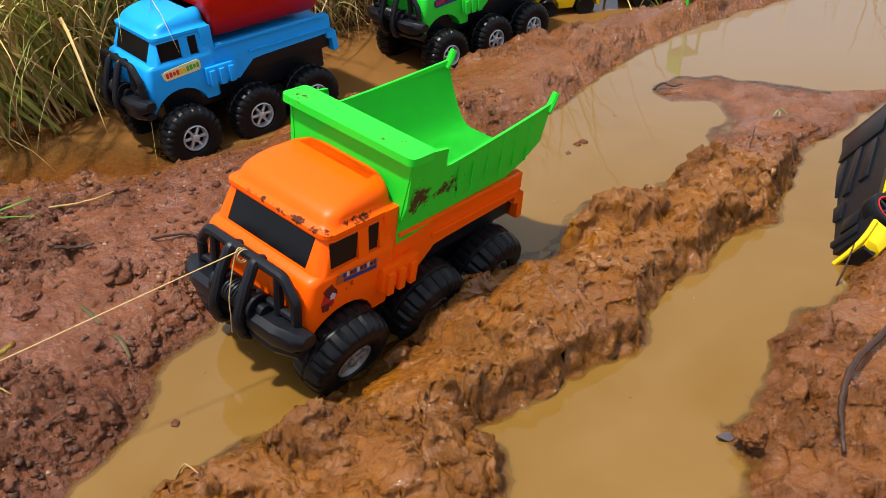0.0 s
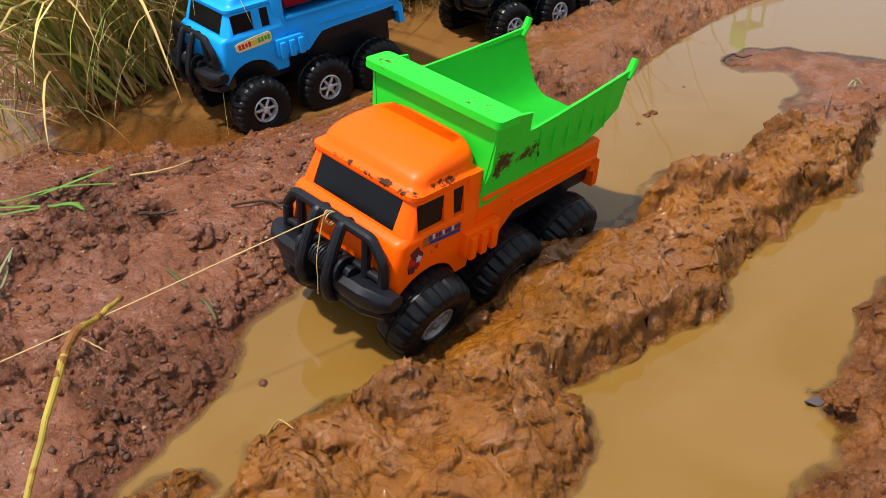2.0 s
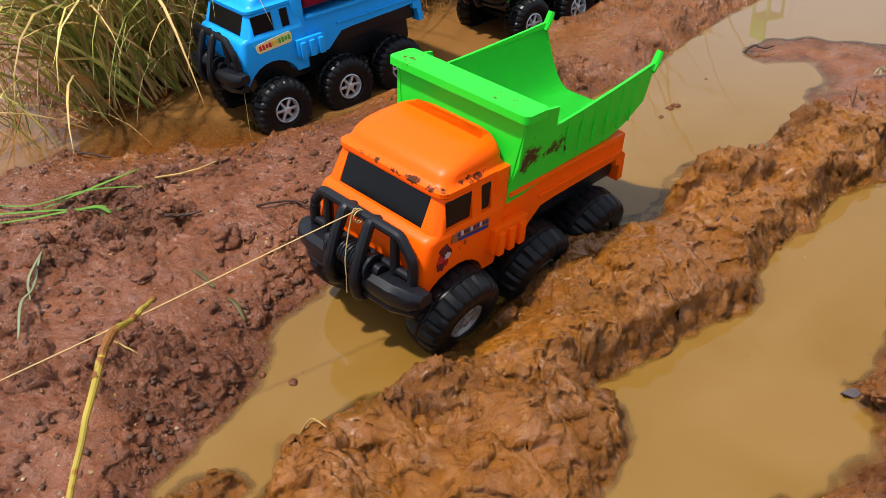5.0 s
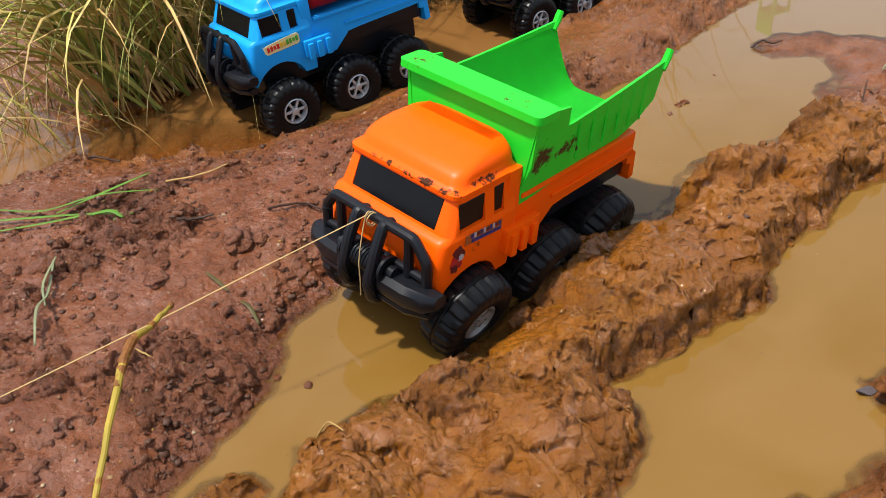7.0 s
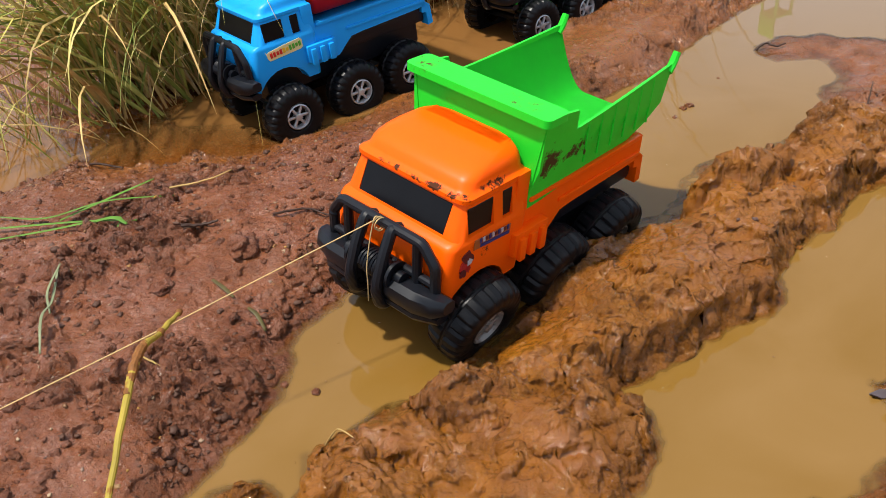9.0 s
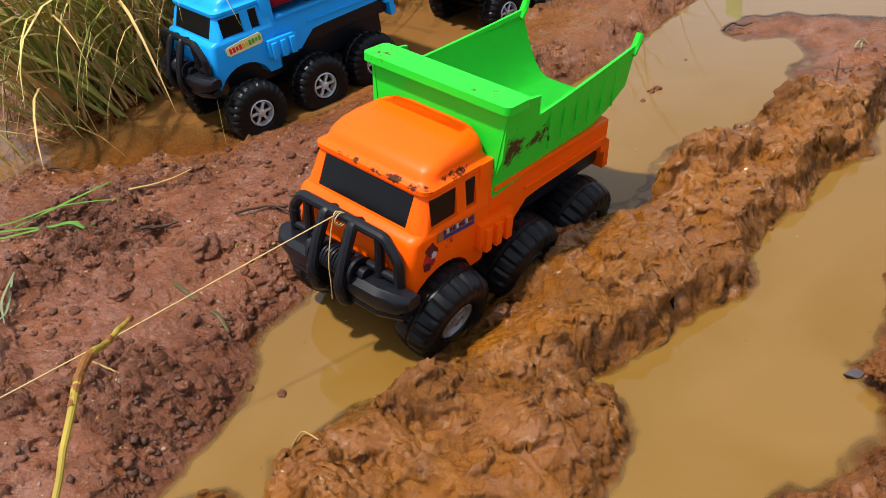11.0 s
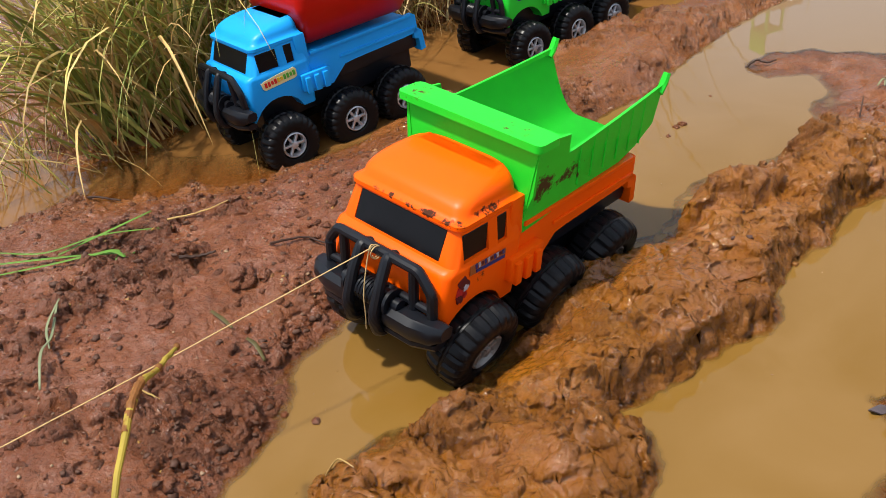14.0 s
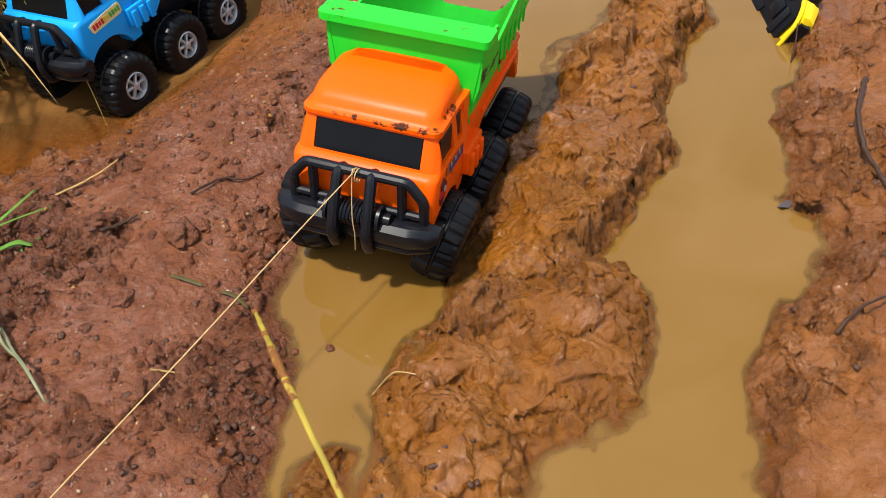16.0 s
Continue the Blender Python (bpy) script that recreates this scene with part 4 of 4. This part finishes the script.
grass("tall_grass", TALL, "long arching green and straw grass blades at the water's edge", along((-.80, 1.42), (-.64, 1.62), 230, .030) + along((-.70, 1.58), (-.52, 1.85), 260, .045), rng, (.30, .62), (.005, .011), (2.2, 6.0), (-.12, -.16), .24)
grass("dry_grass", DRY, "matted dry straw-coloured grass on the bank", along((-.70, 1.62), (-.30, 2.02), 900, .05) + along((-.30, 2.02), (.05, 2.32), 700, .06), rng, (.14, .46), (.003, .007), (2.5, 8), (-.05, -.15), .38)
grass("bank_grass", DRY, "dense tall dry grass further up the bank", along((-.75, 1.95), (.2, 2.7), 1300, .12), rng, (.35, .8), (.005, .011), (1, 4), (-.05, -.1), .22)
grass("pond_stems", TALL, "thin drooping grass stems standing in the pond", along((-1.15, 1.45), (-.86, 1.42), 130, .07), rng, (.12, .40), (.0015, .004), (4, 10), (-.1, -.2), .6)
grass("far_reeds", TALL, "tall green reeds round the far pond", along((2.2, 5.0), (9, 8), 700, .5), rng, (.5, 1.3), (.012, .025), (.4, 1.5), (0, 0), .15)
grass("shore_sprouts", TALL, "small green sprouts on the far mud", along((.42, 1.98), (.75, 2.2), 26, .03), rng, (.03, .07), (.003, .006), (4, 10), (0, -.1), .5)


# ---- stick, string, litter ----
def stalk_material(name, a, b, scale):
    return material(name, tuple((p + q) / 2 for p, q in zip(a, b)), 0.55, vary=.45, scale=scale, dirt=.22, dirt_colour=(.22, .09, .012), dirt_scale=45)


STALK = stalk_material("yellow_stalk", (.40, .28, .03), (.26, .20, .03), 40)
BARK = material("dark_wet_bark", (.045, .022, .014), .45, vary=.5, scale=120, bump=.5, bump_scale=200)
STRAW = material("straw", (.42, .27, .09), .6, vary=.4, scale=120)
LEAF = material("green_leaf", (.10, .22, .03), .45, vary=.4, scale=60)
SPRIG = material("grey_green_grass", (.17, .19, .10), .5, vary=.4, scale=80)
SCRAP = material("olive_scrap", (.075, .06, .016), .5, vary=.6, scale=90, dirt=.2, dirt_scale=70)
DEAD = material("dead_leaf", (.07, .055, .06), .5, vary=.5, scale=200)


def cord(name, path, r, mat, label, category, seg=8, tangle=0.0):
    bm = bmesh.new()
    q = random.Random(len(name))
    path = [Vector(p) + Vector((q.uniform(-1, 1), q.uniform(-1, 1), q.uniform(-1, 1))) * tangle for p in path]
    tube(bm, path, r, seg)
    return tagged(part(name, bm, mat), label, category)


def ease(points, n=8):
    """A smooth path through points."""
    p = [Vector(q) for q in points]
    p = [p[0] * 2 - p[1]] + p + [p[-1] * 2 - p[-2]]
    out = []
    for a, b, c, d in zip(p, p[1:], p[2:], p[3:]):
        for k in range(n):
            t = k / n
            out.append(.5 * (2 * b + (c - a) * t + (2 * a - 5 * b + 4 * c - d) * t * t + (3 * b - a - 3 * c + d) * t ** 3))
    return out + [p[-2]]


stick_top = Vector((-.289, .570, .212))
stick = ease([stick_top, (-.284, .52, .229), (-.279, .465, .244), (-.261, .336, .21), (-.235, .155, .16), (-.179, -.242, height_fast(-.179, -.242) - .02)])
stalk = cord("plant_stalk", stick, [.0023 + .0010 * math.exp(-((i - 15) / 4) ** 2) - .0006 * (i < 3) for i in range(len(stick))], STALK, "yellow-green plant stalk with a muddy bent joint, stuck in the bank", "stalk", 10, .0004)
JOINT = material("muddy_joint", (.20, .075, .015), .6, vary=.55, scale=160, bump=.6, bump_scale=300)
z = random.Random(3)
for nm, span, r in (("muddy_joint", stick[12:19], .0031), ("broken_tip", stick[:2], .0028), ("bark_ring", stick[7:9], .0027)):
    bm = bmesh.new()
    path = [a.lerp(b, t) for a, b in zip(span, span[1:]) for t in (0, .25, .5, .75)] + [span[-1]]
    k = len(path) - 1
    tube(bm, [p + Vector((z.uniform(-1, 1), 0, z.uniform(-1, 1))) * .0004 for p in path], [r * (.82 + .35 * math.sin(math.pi * i / k)) * z.uniform(.88, 1.12) for i in range(k + 1)], 10)
    part(nm, bm, JOINT, stalk, "brown muddy " + nm.split("_")[1] + " of the stalk")

tm = orange_truck.matrix_world
knot, drum, low = tm @ Vector((.0545, .0, .165)), tm @ Vector((.067, .004, .118)), tm @ Vector((.066, .006, .066))
rope = ease([knot, (-.245, .702, .160), (-.345, .629, .147), (-.45, .552, .136), (-.62, .428, .118), (-.80, .30, .100), (-.93, .21, height_fast(-.93, .21) + .001)])
string = new("tow_string")
for nm, pts in (("towing_end", rope), ("hanging_end", ease([tm @ Vector((.044, .0, .166)), knot, drum, tm @ Vector((.068, .007, .09)), low])), ("knot", ease([tm @ Vector((.048 + .0075 * math.cos(a), .0015 * a / 3, .160 + .0075 * math.sin(a))) for a in [i * .6 for i in range(22)]], 2))):
    bm = bmesh.new()
    tube(bm, pts, .0007, 6)
    part(nm, bm, STRING, string)
tagged(string, "thin tan jute tow string tied to the truck's bull bar", "string")


def lying(name, pts, r, mat, label, category, lift=.003):
    path = ease([(x, y, height_fast(x, y) + lift + z) for x, y, z in pts], 6)
    k = len(path)
    return cord(name, path, [r * (1 - .45 * i / k) for i in range(k)], mat, label, category, 7, r * .25)


lying("dead_stick", [(.54, .79, .012), (.50, .752, .012), (.465, .71, .012), (.445, .67, .010), (.435, .635, .008), (.43, .612, .004)], .0042, BARK, "curved dark wet dead stick lying on the mud bank", "stick")
lying("twig", [(.24, .455, .004), (.275, .465, .010), (.32, .472, .012)], .0022, BARK, "short dark twig lying on the mud bank", "twig")
lying("twig", [(.53, .925, .0), (.545, .94, .025), (.556, .955, .045)], .0016, BARK, "thin dark twig standing at the water's edge", "twig")
lying("twig", [(-.455, .938, .004), (-.432, .945, .006), (-.41, .95, .004)], .0028, BARK, "dark broken twig on the red mud", "twig")
lying("twig", [(-.34, .968, .0), (-.30, .99, .001), (-.27, .987, .0), (-.245, .995, -.002)], .0018, BARK, "dark broken twig on the red mud", "twig")
lying("straw", [(-.508, 1.040, .004), (-.462, 1.054, .008), (-.42, 1.062, .005)], .0016, STRAW, "pale dry straw lying on the mud", "straw")
lying("straw", [(-.417, .679, .003), (-.40, .677, .005), (-.384, .673, .003)], .0013, STRAW, "pale dry straw lying on the mud", "straw")
lying("straw", [(-.21, .605, .004), (-.185, .588, .006), (-.165, .57, .004)], .0010, STRAW, "thin dry straw pressed in ochre mud", "straw")
lying("branch", [(-.98, 1.30, .006), (-.88, 1.255, .008), (-.78, 1.215, .006), (-.70, 1.185, .003), (-.64, 1.17, .001)], .0030, BARK, "long thin dead branch lying across the shallow water", "branch")
lying("branch", [(-.99, 1.20, .006), (-.90, 1.19, .006), (-.82, 1.20, .008), (-.77, 1.235, .004)], .0020, BARK, "thin dead branch lying in the shallow water", "branch")


def cut_grass(name, rows, label, mat):
    verts, faces = [], []
    q = random.Random(3)
    for pts, w in rows:
        path = ease([(x, y, height_fast(x, y) + .004 + z) for x, y, z in pts], 6)
        base, n = len(verts), len(path)
        for i, p in enumerate(path):
            d = (path[min(i + 1, n - 1)] - path[max(i - 1, 0)]).normalized()
            s = d.cross(Vector((0, 0, 1))).normalized()
            ww = .7 * w * (.35 + .65 * math.sin(math.pi * min(1, .15 + .8 * i / n)))
            verts.extend([p - s * ww / 2, p + Vector((0, 0, -ww * .25)), p + s * ww / 2])
            if i < n - 1:
                k = base + 3 * i
                faces.extend([(k, k + 1, k + 4, k + 3), (k + 1, k + 2, k + 5, k + 4)])
    me = bpy.data.meshes.new(name)
    me.from_pydata(verts, [], faces)
    me.materials.append(mat)
    me.shade_smooth()
    ob = new(name, me)
    so = ob.modifiers.new("thick", "SOLIDIFY")
    so.thickness = .0005
    return tagged(ob, label, "grass")


cut_grass("cut_grass", [([(-.76, 0.957, .0), (-.68, 0.957, .004), (-.60, 0.962, .006), (-.53, 0.967, .003)], .006), ([(-.74, 0.987, .0), (-.66, 0.972, .006), (-.58, 0.992, .008), (-.50, 1.032, .004)], .005),
                       ([(-.72, 0.932, .0), (-.64, 0.940, .004), (-.56, 0.972, .006), (-.555, 0.957, .0)], .006), ([(-.64, 0.967, .004), (-.58, 1.002, .010), (-.53, 1.047, .006)], .007), ([(-.60, 0.957, .004), (-.56, 0.962, .010), (-.54, 0.957, .004)], .010)], "limp green grass blades lying on the red mud", LEAF)
cut_grass("grass_sprig", [([(-.575, .835, .004), (-.560, .78, .010), (-.535, .72, .010), (-.52, .675, .004)], .005), ([(-.57, .835, .006), (-.568, .79, .012), (-.55, .755, .006)], .004)], "grey-green grass sprig lying on the mud", SPRIG)
cut_grass("leaf_scrap", [([(-.385, .835, .0), (-.368, .822, .003), (-.352, .808, .001)], .007), ([(-.335, .80, .0), (-.322, .79, .003), (-.31, .775, .001)], .007)], "torn olive leaf scrap trodden into the mud", SCRAP)
bm = bmesh.new()
loft(bm, [[(.338 + .009 * math.cos(a) * (1 + .25 * math.cos(3 * a)), .668 + .005 * math.sin(a), z + .003 * math.sin(2 * a)) for a in [2 * math.pi * i / 14 for i in range(14)]] for z in (.002, .0035)])
tagged(part("dead_leaf", bm, DEAD), "grey curled dead leaf floating at the bank", "leaf")


# ---- clods and pebbles ----
def lump(bm, p, r, q, sub=1, knobs=1.0):
    res = bmesh.ops.create_icosphere(bm, subdivisions=sub, radius=1)
    sx, sy, sz = q.uniform(.7, 1.3), q.uniform(.7, 1.3), q.uniform(.5, .95)
    off = Vector((q.uniform(0, 50), q.uniform(0, 50), q.uniform(0, 50)))
    for v in res["verts"]:
        k = 1 + knobs * (.7 * noise.noise(v.co * 1.4 + off) + .5 * noise.noise(v.co * 3.3 + off) + .25 * noise.noise(v.co * 7 + off))
        v.co = Vector((v.co.x * sx, v.co.y * sy, v.co.z * sz)) * (r * k) + Vector(p)


def scattered(name, mat, label, spots, sizes, q):
    shapes = []
    for k in range(12):
        b = bmesh.new()
        lump(b, (0, 0, 0), 1, q, 2)
        shapes.append((np.array([v.co[:] for v in b.verts]), np.array([[v.index for v in f.verts] for f in b.faces])))
        b.free()
    V, F, base = [], [], 0
    for x, y in spots:
        v, f = shapes[q.randrange(12)]
        r = sizes[0] + (sizes[1] - sizes[0]) * q.random() ** 2.5
        a = q.uniform(0, 6.28)
        R = np.array([[math.cos(a), -math.sin(a), 0], [math.sin(a), math.cos(a), 0], [0, 0, 1]])
        V.append(v @ R.T * r + (x, y, height_fast(x, y) - r * .1))
        F.append(f + base)
        base += len(v)
    V, F = np.concatenate(V), np.concatenate(F)
    me = bpy.data.meshes.new(name)
    me.from_pydata(V.tolist(), [], F.tolist())
    soil = ground_height(V[:, 0], V[:, 1])
    for key, values in (("clay", soil[1]), ("crumbled", np.ones(len(V)))):
        at = me.attributes.new(key, "FLOAT", "POINT")
        at.data.foreach_set("value", values.astype(np.float32))
    me.materials.append(mat)
    me.shade_smooth()
    return tagged(new(name, me), label, "mud" if "clod" in name else "pebbles", kind="stuff")


def dry_spots(n, x0, x1, y0, y1, q, least=.012, ochre=2.0):
    out = []
    while len(out) < n:
        x, y = q.uniform(x0, x1), q.uniform(y0, y1)
        if height_fast(x, y) > least and gclay[np.searchsorted(gy, y), np.searchsorted(gx, x)] < ochre and value_noise(np.array(x * 7), np.array(y * 7), 3) > .35 * q.random():
            out.append((x, y))
    return out


def scarp_spots(n, q):
    """Crumbs along the edge of the bank over the rut."""
    line, out = BANK_LEFT[1:11], []
    while len(out) < n:
        k, t = q.randrange(len(line) - 1), q.random()
        x = line[k][0] + (line[k + 1][0] - line[k][0]) * t - abs(q.gauss(0, .022))
        y = line[k][1] + (line[k + 1][1] - line[k][1]) * t + q.gauss(0, .012)
        if height_fast(x, y) > .006:
            out.append((x, y))
    return out


q = random.Random(21)
PEBBLE = plant_material("pebbles", [(.30, .16, .07), (.10, .045, .03), (.42, .30, .18), (.16, .10, .08), (.36, .20, .04)])
scattered("mud_clods", MUD, "small crumbled clods of red-brown mud", dry_spots(2200, -.9, .75, .3, 1.5, q, .012, .5), (.0014, .0070), q)
scattered("pebbles", PEBBLE, "tiny brown and ochre pebbles in the mud", dry_spots(800, -.9, .7, .3, 1.5, q, .012, .3), (.0011, .0030), q)
DARK = material("dark_silt", (.075, .032, .018), .6, vary=.5, scale=90, bump=.6, bump_scale=160)
scattered("dark_clods", DARK, "dark crumbs of wet silt and rotten bark on the mud", dry_spots(700, -.85, -.1, .35, 1.3, q) + dry_spots(70, .2, .6, .3, 1.0, q) + scarp_spots(280, q), (.0010, .0046), q)
def soil_of(ob, x, y):
    """The clod is of the soil that it lies on."""
    own = ground_height(np.array([x]), np.array([y]))
    for key, value in (("clay", float(own[1][0])), ("crumbled", .75)):
        at = ob.data.attributes.new(key, "FLOAT", "POINT")
        at.data.foreach_set("value", np.full(len(ob.data.vertices), value, np.float32))
    return ob


for x, y, r in ((-.365, .90, .017), (-.335, .905, .011), (-.44, .815, .012), (-.375, .715, .013), (-.44, .845, .008), (-.49, .86, .011), (-.46, .70, .009), (-.33, .675, .008), (.245, 1.055, .014), (.135, .60, .010), (.36, .655, .013)):
    bm = bmesh.new()
    lump(bm, (x, y, height_fast(x, y) + r * .12), r, q, 4, .62)
    tagged(soil_of(part("mud_clod", bm, MUD, None, "", 80), x, y), "rough knobbly clod of mud lying on the bank", "clod", "clods on the banks")
for x, y, r in ((-.236, .692, .0058), (-.275, .704, .0035), (-.132, .667, .008), (.328, .928, .005), (.165, .742, .003)):
    bm = bmesh.new()
    lump(bm, (x, y, .0005), r, q, 3, .5)
    tagged(soil_of(part("stone", bm, MUD, None, "", 80), x, y), "small wet stone poking out of the water", "stone", "stones in the puddle")

for x, y, r in ((.259, 1.348, .0072), (.249, 1.340, .0055), (.231, 1.309, .0045), (.324, 1.451, .003)):
    bm = bmesh.new()
    lump(bm, (x, y, -.001), r, q, 3, .7)
    tagged(soil_of(part("mud_clod", bm, MUD, None, "", 80), x, y), "small crumbling clod of mud standing in the puddle", "clod", "clods on the banks")
lying("bark_strip", [(.405, 1.562, .003), (.425, 1.566, .008), (.445, 1.560, .003), (.462, 1.564, .004)], .0026, BARK, "dark strip of wet bark on the flat mud spit", "bark")
lying("twig", [(.508, 1.262, .002), (.512, 1.271, .016), (.517, 1.282, .030)], .0014, BARK, "thin dark twig standing in the mud spit", "twig")
cut_grass("grass_tuft", [([(.580, 1.395, .002), (.590, 1.402, .010), (.602, 1.405, .004)], .005), ([(.588, 1.412, .002), (.596, 1.405, .012), (.606, 1.396, .003)], .004), ([(.598, 1.412, .002), (.594, 1.402, .008), (.590, 1.392, .002)], .004)], "small withered grass tuft on the mud spit", SPRIG)
cut_grass("torn_leaf", [([(.43, 1.985, .004), (.45, 1.992, .010), (.472, 1.988, .004)], .014), ([(.455, 2.0, .004), (.475, 2.012, .012), (.495, 2.01, .004)], .010)], "torn green leaf on the far mud", LEAF)


def floating_specks():
    verts, faces = [], []
    z = random.Random(5)
    while len(faces) < 90:
        x, y = z.uniform(-.3, .5), z.uniform(.45, 1.4)
        if gh[np.searchsorted(gy, y), np.searchsorted(gx, x)] < -.006:
            a, l, w = z.uniform(0, 6.28), z.uniform(.0006, .0022), z.uniform(.0004, .0009)
            d, s = Vector((math.cos(a), math.sin(a), 0)), Vector((-math.sin(a), math.cos(a), 0))
            k = len(verts)
            c = Vector((x, y, .0006))
            verts.extend([c - d * l, c + s * w, c + d * l, c - s * w, c + Vector((0, 0, .0005))])
            faces.extend([(k, k + 1, k + 4), (k + 1, k + 2, k + 4), (k + 2, k + 3, k + 4), (k + 3, k, k + 4)])
    me = bpy.data.meshes.new("floating_specks")
    me.from_pydata(verts, [], faces)
    me.materials.append(PEBBLE)
    tagged(new("floating_specks", me), "tiny specks of bark and straw floating on the water", "debris", kind="stuff")


floating_specks()
